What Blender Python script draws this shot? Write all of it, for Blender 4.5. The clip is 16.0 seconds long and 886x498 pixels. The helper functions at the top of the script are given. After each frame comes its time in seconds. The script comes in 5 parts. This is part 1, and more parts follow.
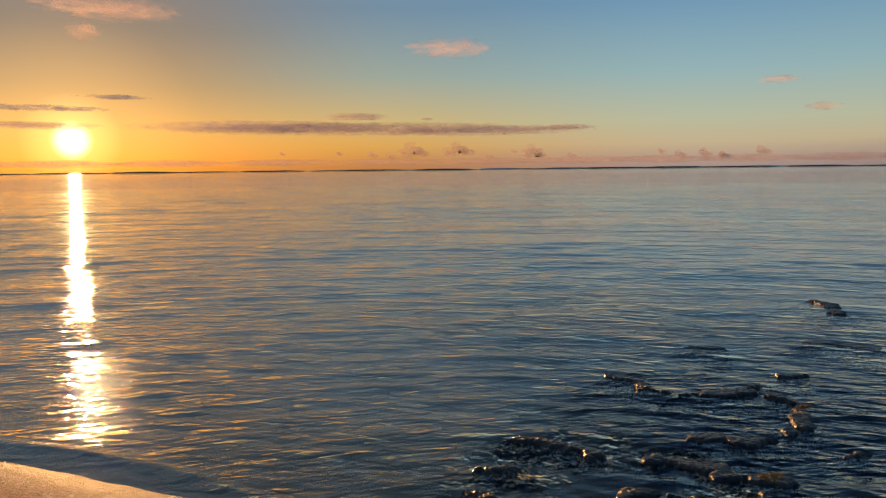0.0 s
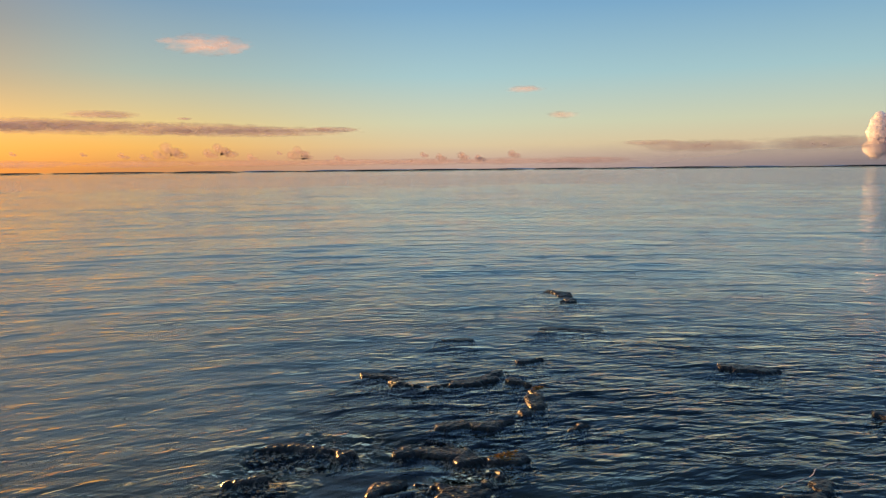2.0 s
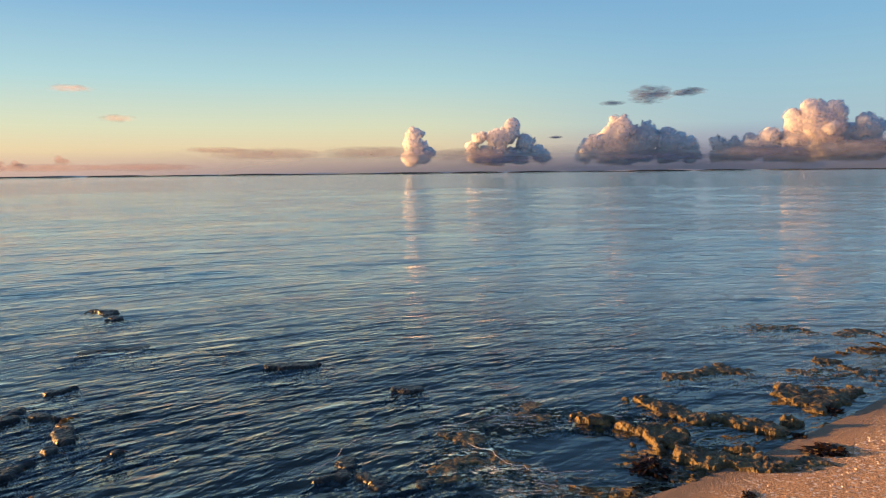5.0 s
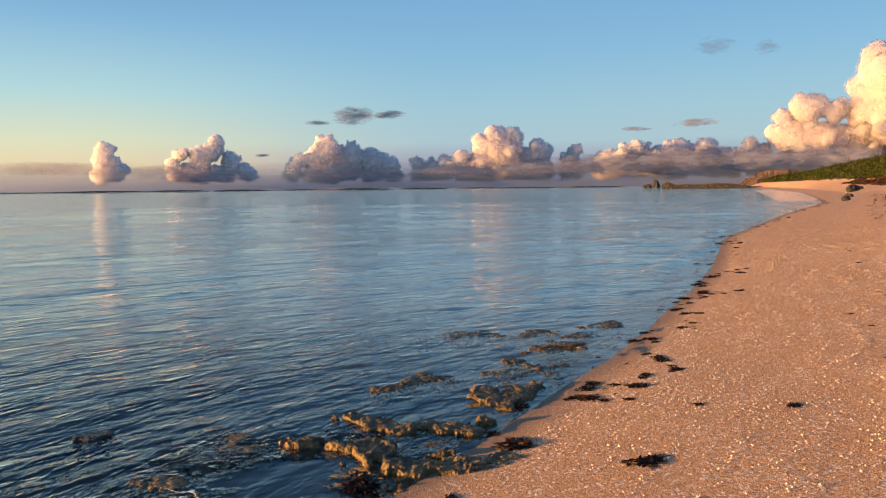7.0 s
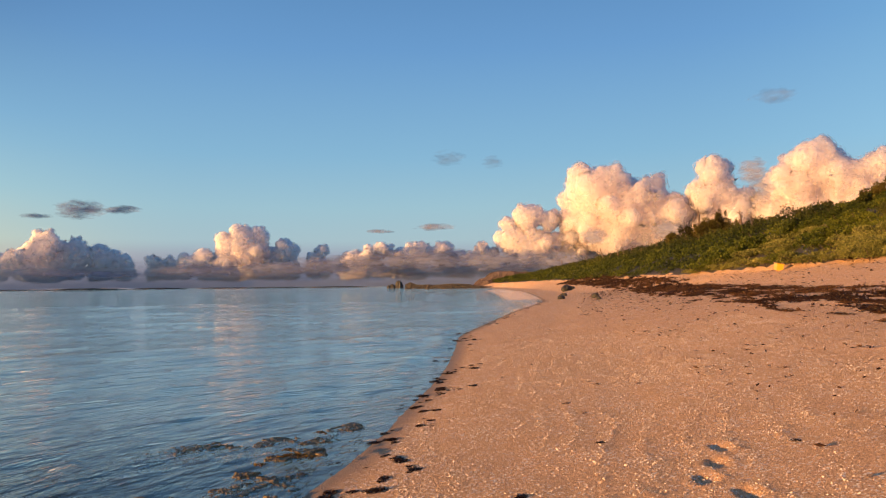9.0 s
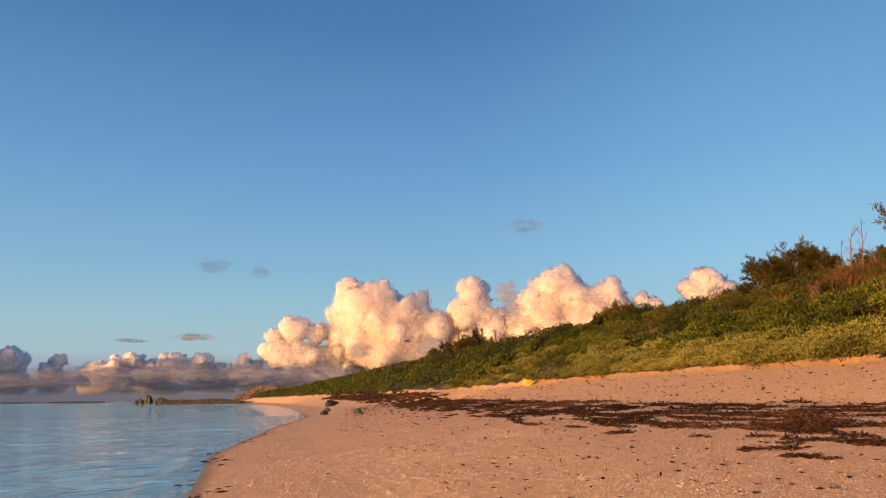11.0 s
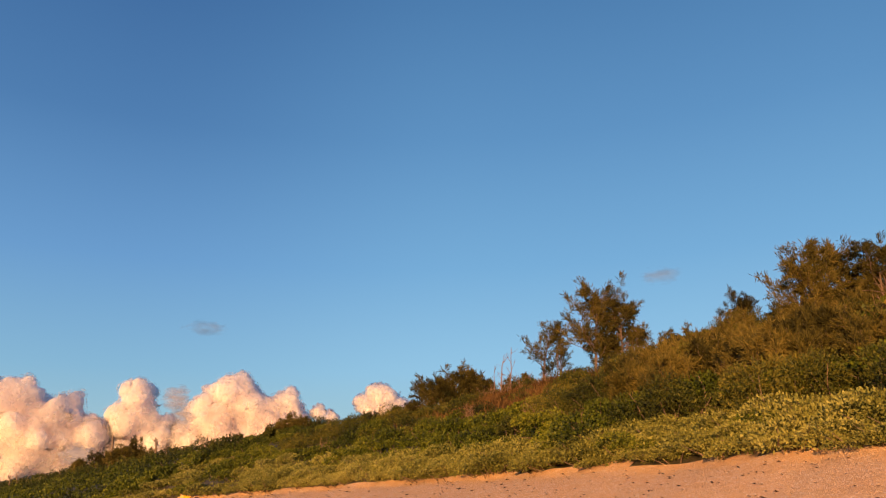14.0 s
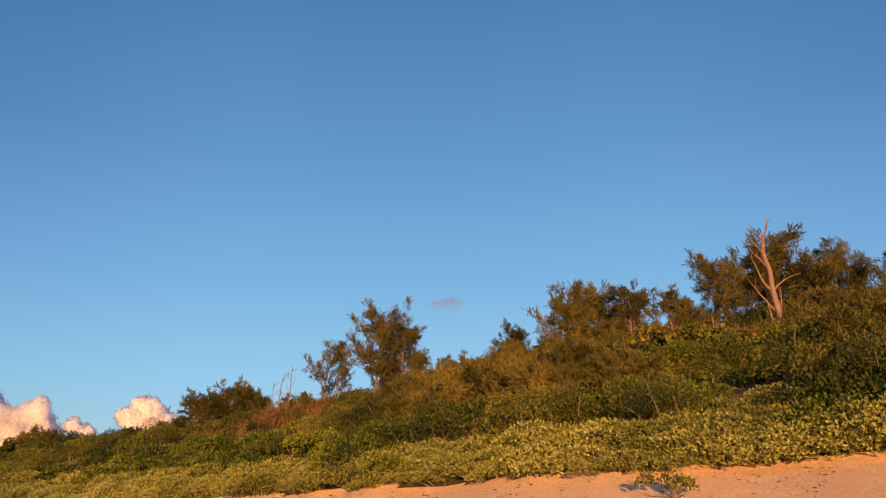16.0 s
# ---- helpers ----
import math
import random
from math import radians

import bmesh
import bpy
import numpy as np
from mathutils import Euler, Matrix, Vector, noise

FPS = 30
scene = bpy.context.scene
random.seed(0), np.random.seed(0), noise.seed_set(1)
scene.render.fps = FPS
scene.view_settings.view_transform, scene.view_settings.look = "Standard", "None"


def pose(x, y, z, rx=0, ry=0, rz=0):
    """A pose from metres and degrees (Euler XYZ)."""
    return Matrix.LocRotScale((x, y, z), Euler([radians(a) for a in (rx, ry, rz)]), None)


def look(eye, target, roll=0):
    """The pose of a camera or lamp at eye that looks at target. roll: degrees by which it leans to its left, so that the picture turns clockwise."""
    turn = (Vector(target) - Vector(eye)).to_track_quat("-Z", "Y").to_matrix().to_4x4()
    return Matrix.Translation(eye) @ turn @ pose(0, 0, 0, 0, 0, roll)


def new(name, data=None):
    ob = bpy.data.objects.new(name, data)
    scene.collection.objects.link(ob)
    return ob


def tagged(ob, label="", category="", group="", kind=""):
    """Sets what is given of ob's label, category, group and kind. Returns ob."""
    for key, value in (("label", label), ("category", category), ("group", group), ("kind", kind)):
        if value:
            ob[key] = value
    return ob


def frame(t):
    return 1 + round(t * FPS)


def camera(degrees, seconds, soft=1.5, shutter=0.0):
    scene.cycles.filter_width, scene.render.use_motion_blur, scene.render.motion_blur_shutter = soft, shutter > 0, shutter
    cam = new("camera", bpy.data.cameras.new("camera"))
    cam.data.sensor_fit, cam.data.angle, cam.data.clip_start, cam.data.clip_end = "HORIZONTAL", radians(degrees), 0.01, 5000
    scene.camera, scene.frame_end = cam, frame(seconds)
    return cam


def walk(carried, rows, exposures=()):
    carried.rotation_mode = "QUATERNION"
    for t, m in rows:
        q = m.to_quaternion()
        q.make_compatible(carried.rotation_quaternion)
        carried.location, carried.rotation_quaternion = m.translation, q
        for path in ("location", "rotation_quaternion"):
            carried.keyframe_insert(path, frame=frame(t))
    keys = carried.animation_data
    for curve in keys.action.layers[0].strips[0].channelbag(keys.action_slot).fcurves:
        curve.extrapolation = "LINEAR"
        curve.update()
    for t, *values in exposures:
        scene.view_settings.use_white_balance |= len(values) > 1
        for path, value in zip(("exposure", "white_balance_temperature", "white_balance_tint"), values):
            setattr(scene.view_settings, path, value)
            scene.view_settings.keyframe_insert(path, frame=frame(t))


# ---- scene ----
# Camera: held at arm's length and turned on the spot, to the right, from the sunrise to the dune.
EYE_Z, ARM = 1.7, 0.45
cam = camera(62.44, 16.0, 1.2)


DRIFT_T, DRIFT_X, DRIFT_Y = (0.0, 5.0, 7.5, 8.0, 8.5, 9.0, 12.0), (0, 0, -0.11, -0.107, -0.1, -0.085, -0.08), (0, 0, 0.16, 0.195, 0.235, 0.26, 0.28)


def aim(t, az, pitch, roll):
    """The arm turns about the shoulder, and the feet shift a little."""
    a, p = radians(az), radians(pitch)
    eye = Vector((ARM * math.sin(a) + float(np.interp(t, DRIFT_T, DRIFT_X)), ARM * math.cos(a) + float(np.interp(t, DRIFT_T, DRIFT_Y)), EYE_Z))
    way = Vector((math.cos(p) * math.sin(a), math.cos(p) * math.cos(a), math.sin(p)))
    return look(eye, eye + way, roll)


PATH = ((0.0, -50.89, -6.28, -0.59), (0.5, -46.97, -6.32, -0.66), (1.0, -42.52, -6.29, -0.62), (1.5, -37.83, -6.26, -0.54),
        (2.0, -32.88, -6.26, -0.56), (2.5, -27.69, -6.24, -0.58), (3.0, -22.37, -6.2, -0.58), (3.5, -16.85, -6.16, -0.57),
        (4.0, -11.33, -6.1, -0.58), (4.5, -5.67, -6.07, -0.61), (5.0, 0.0, -6.02, -0.61), (7.5, 27.69, -3.75, -0.59),
        (8.0, 32.64, -1.97, -0.6), (8.5, 37.56, 0.3, -0.58), (9.0, 42.15, 2.8, -0.59), (11.5, 65.05, 13.22, -0.77),
        (12.0, 69.95, 14.52, -0.85), (12.5, 74.41, 15.83, -0.93), (13.0, 78.35, 17.19, -1.05), (13.5, 81.92, 18.52, -1.14),
        (14.0, 85.38, 19.58, -1.26), (14.5, 89.01, 20.3, -1.38), (15.0, 93.04, 20.66, -1.5), (15.5, 97.53, 20.74, -1.61),
        (16.0, 102.46, 20.68, -1.77))
walk(cam, [(t, aim(t, az, p, r)) for t, az, p, r in PATH], ((0, 0.3), (1.5, 0.59), (3.5, 0.86), (5, 0.92), (6.5, 0.98), (8, 0.95), (9.2, 0.87), (12, 0.84), (14.2, 0.86), (16, 0.97)))

# ---- light ----
SUN_AZ, SUN_EL = -77.5, 2.2
sun_way = Vector((math.sin(radians(SUN_AZ)) * math.cos(radians(SUN_EL)), math.cos(radians(SUN_AZ)) * math.cos(radians(SUN_EL)),
                  math.sin(radians(SUN_EL))))
sun = new("sun", bpy.data.lights.new("sun", "SUN"))
sun.data.energy, sun.data.angle, sun.data.color = 6.0, radians(0.6), (1.0, 0.5, 0.17)
sun.matrix_world = look((sun_way + Vector((0, 0, 0.03))) * 100, (0, 0, 0))

world = bpy.data.worlds.new("sky")
scene.world = world
world.use_nodes = True


class Nodes:
    """A small builder of node trees."""

    def __init__(self, tree):
        self.tree = tree
        self.tree.nodes.clear()

    def add(self, kind, links=None, **settings):
        n = self.tree.nodes.new(kind)
        for key, value in settings.items():
            setattr(n, key, value)
        for key, value in (links or {}).items():
            socket = n.inputs[key]
            if hasattr(value, "is_linked"):
                self.tree.links.new(value, socket)
            else:
                socket.default_value = value
        return n

    def math(self, op, a, b=0.0, c=0.0, clamp=False):
        n = self.add("ShaderNodeMath", {0: a, 1: b, 2: c}, operation=op)
        n.use_clamp = clamp
        return n.outputs[0]

    def ramp(self, fac, stops, ease="LINEAR"):
        n = self.add("ShaderNodeValToRGB", {0: fac})
        n.color_ramp.interpolation = ease
        e = n.color_ramp.elements
        while len(e) < len(stops):
            e.new(0.5)
        for spot, (at, col) in zip(e, stops):
            spot.position = at
            spot.color = (*col, 1) if len(col) == 3 else col
        return n.outputs[0]

    def mix(self, fac, a, b, blend="MIX"):
        n = self.add("ShaderNodeMix", {0: fac}, data_type="RGBA", blend_type=blend)
        for i, value in ((6, a), (7, b)):
            if hasattr(value, "is_linked"):
                self.tree.links.new(value, n.inputs[i])
            else:
                n.inputs[i].default_value = (*value, 1)
        return n.outputs[2]

    def noise(self, vec, scale, detail=4.0, rough=0.55, distort=0.0):
        return self.add("ShaderNodeTexNoise", {"Vector": vec, "Scale": scale, "Detail": detail, "Roughness": rough, "Distortion": distort}).outputs[0]

    def scaled(self, vec, s):
        return self.add("ShaderNodeMapping", {"Vector": vec, "Scale": s}).outputs[0]


def tone(r, g, b):
    """Linear light from a display colour of 0 to 255."""
    return tuple((c / 255 / 12.92 if c < 10 else ((c / 255 + 0.055) / 1.055) ** 2.4) for c in (r, g, b))


w = Nodes(world.node_tree)
sky = w.add("ShaderNodeTexSky", sky_type="NISHITA", sun_disc=False, sun_elevation=radians(SUN_EL), sun_rotation=radians(SUN_AZ),
            air_density=1.0, dust_density=1.0, ozone_density=3.0)
way = w.add("ShaderNodeTexCoord").outputs["Generated"]
xyz = w.add("ShaderNodeSeparateXYZ", {0: way})
height = w.math("DIVIDE", w.math("ARCSINE", xyz.outputs[2]), radians(90))
flat = w.add("ShaderNodeVectorMath", {0: w.add("ShaderNodeCombineXYZ", {0: xyz.outputs[0], 1: xyz.outputs[1]}).outputs[0]}, operation="NORMALIZE").outputs[0]
side = w.math("ARCCOSINE", w.add("ShaderNodeVectorMath", {0: flat, 1: (math.sin(radians(SUN_AZ)), math.cos(radians(SUN_AZ)), 0)}, operation="DOT_PRODUCT").outputs["Value"])


def column(stops):
    """The sky's colour from the horizon up, at degrees of height."""
    return w.ramp(height, [(deg / 90, tone(*col)) for deg, col in stops])


def turned(a, b):
    n = w.add("ShaderNodeMapRange", {"Value": side, "From Min": radians(a), "From Max": radians(b)}, interpolation_type="SMOOTHSTEP")
    return n.outputs[0]


# past 15 degrees the first three columns are unseen, toned to light the water
toward = column([(0, (190, 104, 46)), (1.0, (218, 132, 54)), (3, (218, 156, 74)), (6, (160, 126, 78)), (10, (112, 104, 92)), (15, (120, 124, 128)), (24, (190, 194, 196)), (40, (190, 198, 206)), (90, (60, 96, 150))])
near_sun = column([(0, (188, 128, 86)), (0.8, (212, 150, 90)), (1.8, (236, 176, 88)), (3.5, (226, 194, 124)), (7, (166, 180, 166)), (12, (118, 152, 176)), (20, (170, 186, 196)), (40, (170, 186, 200)), (90, (60, 96, 150))])
across = column([(0, (196, 170, 162)), (0.8, (212, 184, 166)), (1.8, (228, 207, 170)), (3.5, (214, 216, 186)), (7, (172, 206, 210)), (12, (128, 174, 207)), (20, (74, 112, 160)), (40, (34, 66, 112)), (90, (32, 60, 110))])
abeam = column([(0, (126, 132, 160)), (1.4, (138, 143, 168)), (2.4, (154, 164, 184)), (3.4, (164, 190, 202)), (6, (154, 190, 206)), (10, (132, 178, 208)), (18, (104, 152, 200)), (28, (76, 121, 171)), (42, (53, 94, 146)), (90, (44, 80, 140))])
beyond = column([(0, (128, 134, 160)), (1.2, (146, 150, 172)), (3, (166, 192, 204)), (6, (158, 194, 208)), (10, (145, 192, 222)), (18, (116, 168, 209)), (28, (92, 142, 188)), (42, (66, 112, 161)), (90, (46, 82, 142))])
air = w.mix(turned(4, 24), toward, near_sun)
air = w.mix(turned(18, 48), air, across)
air = w.mix(turned(72, 102), air, abeam)
air = w.mix(turned(136, 166), air, beyond)
air = w.mix(0.06, air, sky.outputs[0])
# the bright ring of the low sun in the haze
near = w.add("ShaderNodeVectorMath", {0: way, 1: tuple(sun_way)}, operation="DOT_PRODUCT").outputs["Value"]
apart = w.math("DIVIDE", w.math("ARCCOSINE", w.math("MINIMUM", near, 0.9999999)), radians(30))
ring = w.ramp(apart, [(0.0, (9, 7.5, 4.5)), (0.018, (5, 3.8, 1.8)), (0.045, (0.9, 0.55, 0.16)), (0.11, (0.24, 0.11, 0.02)), (0.3, (0.03, 0.012, 0.002)), (0.8, (0, 0, 0))])
air = w.mix(1.0, air, ring, "ADD")
back = w.add("ShaderNodeBackground", {"Color": air, "Strength": 0.55})
w.add("ShaderNodeOutputWorld", {"Surface": back.outputs[0]})

# ---- materials ----


def material(name, build):
    m = bpy.data.materials.new(name)
    m.use_nodes = True
    n = Nodes(m.node_tree)
    n.add("ShaderNodeOutputMaterial", {"Surface": build(n)})
    return m


def bsdf(n, col, rough=0.8, bump=None, dist=0.02, strength=0.6, **more):
    links = {"Base Color": col if hasattr(col, "is_linked") else (*col, 1), "Roughness": rough}
    links.update(more)
    if bump is not None:
        links["Normal"] = n.add("ShaderNodeBump", {"Height": bump, "Distance": dist, "Strength": strength}).outputs[0]
    return n.add("ShaderNodeBsdfPrincipled", links).outputs[0]


# the point behind the camera on which the swell bends in, set to lay crests across the view, and the still pools inside
# the reef: place and reach
SWELL_FOCUS = (8.0, -7.0)
POOLS = ((-2.75, 3.3, 0.6), (0.8, 4.75, 0.65))


def sand(n):
    p = n.add("ShaderNodeNewGeometry").outputs["Position"]
    z = n.add("ShaderNodeSeparateXYZ", {0: p}).outputs[2]
    grain = n.noise(p, 90, 3, 0.7)
    blot = n.noise(p, 1.3, 4, 0.6)
    col = n.ramp(grain, [(0.36, (0.3, 0.165, 0.08)), (0.47, (0.72, 0.43, 0.225)), (0.66, (0.9, 0.63, 0.4))])
    col = n.mix(n.ramp(blot, [(0.4, (0, 0, 0)), (0.65, (0.5, 0.5, 0.5))]), col, (0.64, 0.4, 0.22))
    wet = n.ramp(n.math("ADD", z, n.math("MULTIPLY", n.math("SUBTRACT", blot, 0.5), 0.03)), [(0.008, (1, 1, 1)), (0.04, (0, 0, 0))])
    sea = n.ramp(n.math("MULTIPLY", z, -1), [(0.03, (0, 0, 0)), (0.2, (1, 1, 1))])
    col = n.mix(wet, col, (0.34, 0.24, 0.16))
    patch = n.add("ShaderNodeVectorMath", {0: n.scaled(p, (1, 0.8, 0)), 1: (0.9, 5.2, 0)}, operation="DISTANCE").outputs["Value"]
    clear = n.math("MULTIPLY", n.math("SUBTRACT", patch, 3.8), 0.12, clamp=True)
    reef = n.ramp(n.math("ADD", n.noise(p, 0.9, 5, 0.65), clear), [(0.42, (0.035, 0.04, 0.035)), (0.55, (0.12, 0.12, 0.1)), (0.72, (0.8, 0.76, 0.66))])
    col = n.mix(sea, col, reef)
    speck = n.add("ShaderNodeTexVoronoi", {"Vector": p, "Scale": 58.0, "Randomness": 1.0})
    pale = n.math("GREATER_THAN", n.add("ShaderNodeSeparateColor", {0: speck.outputs["Color"]}).outputs[0], n.math("SUBTRACT", 1.2, n.math("MULTIPLY", n.noise(p, 1.7, 5, 0.65), 0.6)))
    dry = n.math("SUBTRACT", 1.0, wet)
    col = n.mix(n.math("MULTIPLY", n.math("MULTIPLY", pale, 0.9), dry), col, (0.9, 0.8, 0.68))
    fleck = n.add("ShaderNodeTexVoronoi", {"Vector": p, "Scale": 105.0, "Randomness": 1.0})
    dark = n.math("GREATER_THAN", n.add("ShaderNodeSeparateColor", {0: fleck.outputs["Color"]}).outputs[1], 0.8)
    col = n.mix(n.math("MULTIPLY", n.math("MULTIPLY", dark, 0.55), dry), col, (0.3, 0.16, 0.085))
    lump = n.math("ADD", n.math("MULTIPLY", grain, 0.7), n.math("ADD", n.noise(p, 14, 5, 0.65), n.math("MULTIPLY", speck.outputs["Distance"], -0.2)))
    return bsdf(n, col, n.math("SUBTRACT", 0.92, n.math("MULTIPLY", wet, 0.3)), lump, 0.03, 0.8, **{"Specular IOR Level": 0.12})


def water(n):
    p = n.add("ShaderNodeNewGeometry").outputs["Position"]
    far = n.add("ShaderNodeVectorMath", {0: p}, operation="LENGTH").outputs["Value"]
    gust = n.ramp(n.noise(n.scaled(p, (0.5, 1.0, 1)), 0.35, 4, 0.6), [(0.35, (0.5, 0.5, 0.5)), (0.65, (1.4, 1.4, 1.4))])

    # the swell bends about a point set to fit the view: out is the way it runs, along the line of its crests
    arm = n.add("ShaderNodeSeparateXYZ", {0: n.add("ShaderNodeVectorMath", {0: p, 1: (*SWELL_FOCUS, 0)}, operation="SUBTRACT").outputs[0]})
    out = n.math("SQRT", n.math("ADD", n.math("POWER", arm.outputs[0], 2.0), n.math("POWER", arm.outputs[1], 2.0)))
    bent = n.add("ShaderNodeCombineXYZ", {0: out, 1: n.math("MULTIPLY", n.math("ARCTAN2", arm.outputs[0], arm.outputs[1]), 15.0)}).outputs[0]

    def train(deg, scale, stretch, detail):
        """Ripples whose crests stand deg askew of the swell's."""
        q = n.add("ShaderNodeMapping", {"Vector": bent, "Rotation": (0, 0, radians(deg))}).outputs[0]
        return n.noise(n.scaled(q, (1.0, stretch, 1.0)), scale, detail, 0.5, 0.35)

    def swell(deg, scale, stretch, detail, high, h):
        return n.math("ADD", h, n.math("MULTIPLY", train(deg, scale, stretch, detail), high))

    h = swell(10, 12.0, 0.2, 2, 0.03, 0.0)
    h = swell(-20, 7.0, 0.24, 2, 0.04, h)
    h = swell(28, 22.0, 0.24, 2, 0.009, h)
    # ripples fade with distance from where the camera stands, to fit its view
    h = n.math("MULTIPLY", h, n.mix(n.ramp(n.math("DIVIDE", far, 60.0), [(0.07, (0, 0, 0)), (0.3, (1, 1, 1))]), gust, (0.28, 0.28, 0.28)))
    h = swell(-6, 4.2, 0.3, 3, 0.028, h)
    # the longer waves are damped near the camera, to fit its view
    far_gain = n.ramp(n.math("DIVIDE", far, 24.0), [(0.15, (0.35, 0.35, 0.35)), (0.9, (1, 1, 1))])
    long = swell(12, 1.9, 0.3, 4, 0.034, 0.0)
    long = swell(-12, 0.8, 0.36, 5, 0.085, long)
    long = swell(4, 0.2, 0.6, 5, 0.22, long)
    h = n.math("ADD", h, n.math("MULTIPLY", long, far_gain))
    for x, y, r in POOLS:
        gap = n.add("ShaderNodeVectorMath", {0: n.scaled(p, (1, 1, 0)), 1: (x, y, 0)}, operation="DISTANCE").outputs["Value"]
        gap = n.math("ADD", gap, n.math("MULTIPLY", n.math("SUBTRACT", n.noise(p, 2.2, 4, 0.6), 0.5), 1.5))
        h = n.math("MULTIPLY", h, n.add("ShaderNodeMapRange", {"Value": gap, "From Min": r * 0.5, "From Max": r * 1.4, "To Min": 0.3, "To Max": 1.0}, interpolation_type="SMOOTHSTEP").outputs[0])
    nrm = n.add("ShaderNodeBump", {"Height": h, "Distance": 1.0, "Strength": 1.0}).outputs[0]
    gloss = n.add("ShaderNodeBsdfGlossy", {"Color": (1, 1, 1, 1), "Roughness": 0.015, "Normal": nrm}).outputs[0]
    clear = n.add("ShaderNodeBsdfTransparent", {"Color": (0.82, 0.96, 0.9, 1)}).outputs[0]
    # brightness put into the water as a pale diffuse colour, away from the reef
    patch = n.add("ShaderNodeVectorMath", {0: n.scaled(p, (0.75, 0.9, 0)), 1: (-0.6, 4.14, 0)}, operation="DISTANCE").outputs["Value"]
    bright_share = n.math("MINIMUM", n.math("MULTIPLY", n.math("SUBTRACT", patch, 2.3), 0.13, clamp=True), 0.55)
    bright_body = n.add("ShaderNodeBsdfDiffuse", {"Color": (0.5, 0.62, 0.5, 1)}).outputs[0]
    clear = n.add("ShaderNodeMixShader", {0: bright_share, 1: clear, 2: bright_body}).outputs[0]
    fres = n.add("ShaderNodeFresnel", {"IOR": 1.46, "Normal": nrm}).outputs[0]
    return n.add("ShaderNodeMixShader", {0: fres, 1: clear, 2: gloss}).outputs[0]


def rocky(dark, mid, pale, rough=0.55, far=1.0):
    def build(n):
        p = n.add("ShaderNodeNewGeometry").outputs["Position"]
        a, b = n.noise(p, 11 * far, 6, 0.7), n.noise(p, 45 * far, 4, 0.7)
        col = n.ramp(a, [(0.32, dark), (0.52, mid), (0.72, pale)])
        pits = n.add("ShaderNodeTexVoronoi", {"Vector": p, "Scale": 34.0 * far}).outputs[0]
        h = n.math("ADD", n.math("MULTIPLY", a, 1.5), n.math("ADD", n.math("MULTIPLY", b, 0.5), pits))
        return bsdf(n, col, rough, h, 0.02 / far, 0.9)
    return build


def leafy(dark, mid, pale, gloss=0.55):
    def build(n):
        g = n.add("ShaderNodeNewGeometry")
        isl = g.outputs["Random Per Island"]
        one = n.add("ShaderNodeObjectInfo").outputs["Random"]
        patch = n.noise(g.outputs["Position"], 0.8, 3, 0.6)
        broad = n.noise(g.outputs["Position"], 0.22, 3, 0.6)
        mixed = n.math("ADD", n.math("MULTIPLY", isl, 0.4), n.math("ADD", n.math("MULTIPLY", one, 0.25), n.math("MULTIPLY", n.math("ADD", n.math("MULTIPLY", patch, 0.45), n.math("MULTIPLY", n.math("SUBTRACT", broad, 0.52), 1.3)), 1.0)))
        col = n.ramp(mixed, [(0.2, dark), (0.55, mid), (0.85, pale)])
        a = bsdf(n, col, gloss, None, **{"Specular IOR Level": 0.18})
        t = n.add("ShaderNodeBsdfTranslucent", {"Color": col}).outputs[0]
        return n.add("ShaderNodeMixShader", {0: 0.16, 1: a, 2: t}).outputs[0]
    return build


def woody(dark, pale):
    def build(n):
        c = n.add("ShaderNodeTexCoord").outputs["Object"]
        g = n.noise(n.scaled(c, (9, 9, 1.5)), 3, 5, 0.65)
        return bsdf(n, n.ramp(g, [(0.35, dark), (0.65, pale)]), 0.85, g, 0.02, 0.7)
    return build


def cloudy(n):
    """Light wanders through the droplets, and normals are bent outward from the middle, so that the shading is soft."""
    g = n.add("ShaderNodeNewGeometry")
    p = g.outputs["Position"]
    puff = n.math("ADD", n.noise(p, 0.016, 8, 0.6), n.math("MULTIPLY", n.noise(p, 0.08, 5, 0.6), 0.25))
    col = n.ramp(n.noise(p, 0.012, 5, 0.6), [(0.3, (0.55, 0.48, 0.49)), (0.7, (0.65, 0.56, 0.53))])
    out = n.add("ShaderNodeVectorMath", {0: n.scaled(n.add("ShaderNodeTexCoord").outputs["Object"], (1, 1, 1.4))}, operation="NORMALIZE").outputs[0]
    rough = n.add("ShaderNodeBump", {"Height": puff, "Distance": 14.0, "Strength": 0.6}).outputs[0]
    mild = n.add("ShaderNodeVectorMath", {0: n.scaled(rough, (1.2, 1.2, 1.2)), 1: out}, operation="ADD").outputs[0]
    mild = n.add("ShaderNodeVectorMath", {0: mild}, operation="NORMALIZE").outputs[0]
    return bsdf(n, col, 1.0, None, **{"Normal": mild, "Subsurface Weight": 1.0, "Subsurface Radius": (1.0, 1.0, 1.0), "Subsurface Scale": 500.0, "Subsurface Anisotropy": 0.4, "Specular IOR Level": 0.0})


def fleecy(n):
    """The torn, half clear skin of vapour round a cumulus."""
    p = n.add("ShaderNodeNewGeometry").outputs["Position"]
    thick = n.ramp(n.noise(p, 0.022, 7, 0.65), [(0.44, (0, 0, 0)), (0.7, (0.4, 0.4, 0.4))])
    gone = n.add("ShaderNodeBsdfTransparent").outputs[0]
    return n.add("ShaderNodeMixShader", {0: thick, 1: gone, 2: cloudy(n)}).outputs[0]


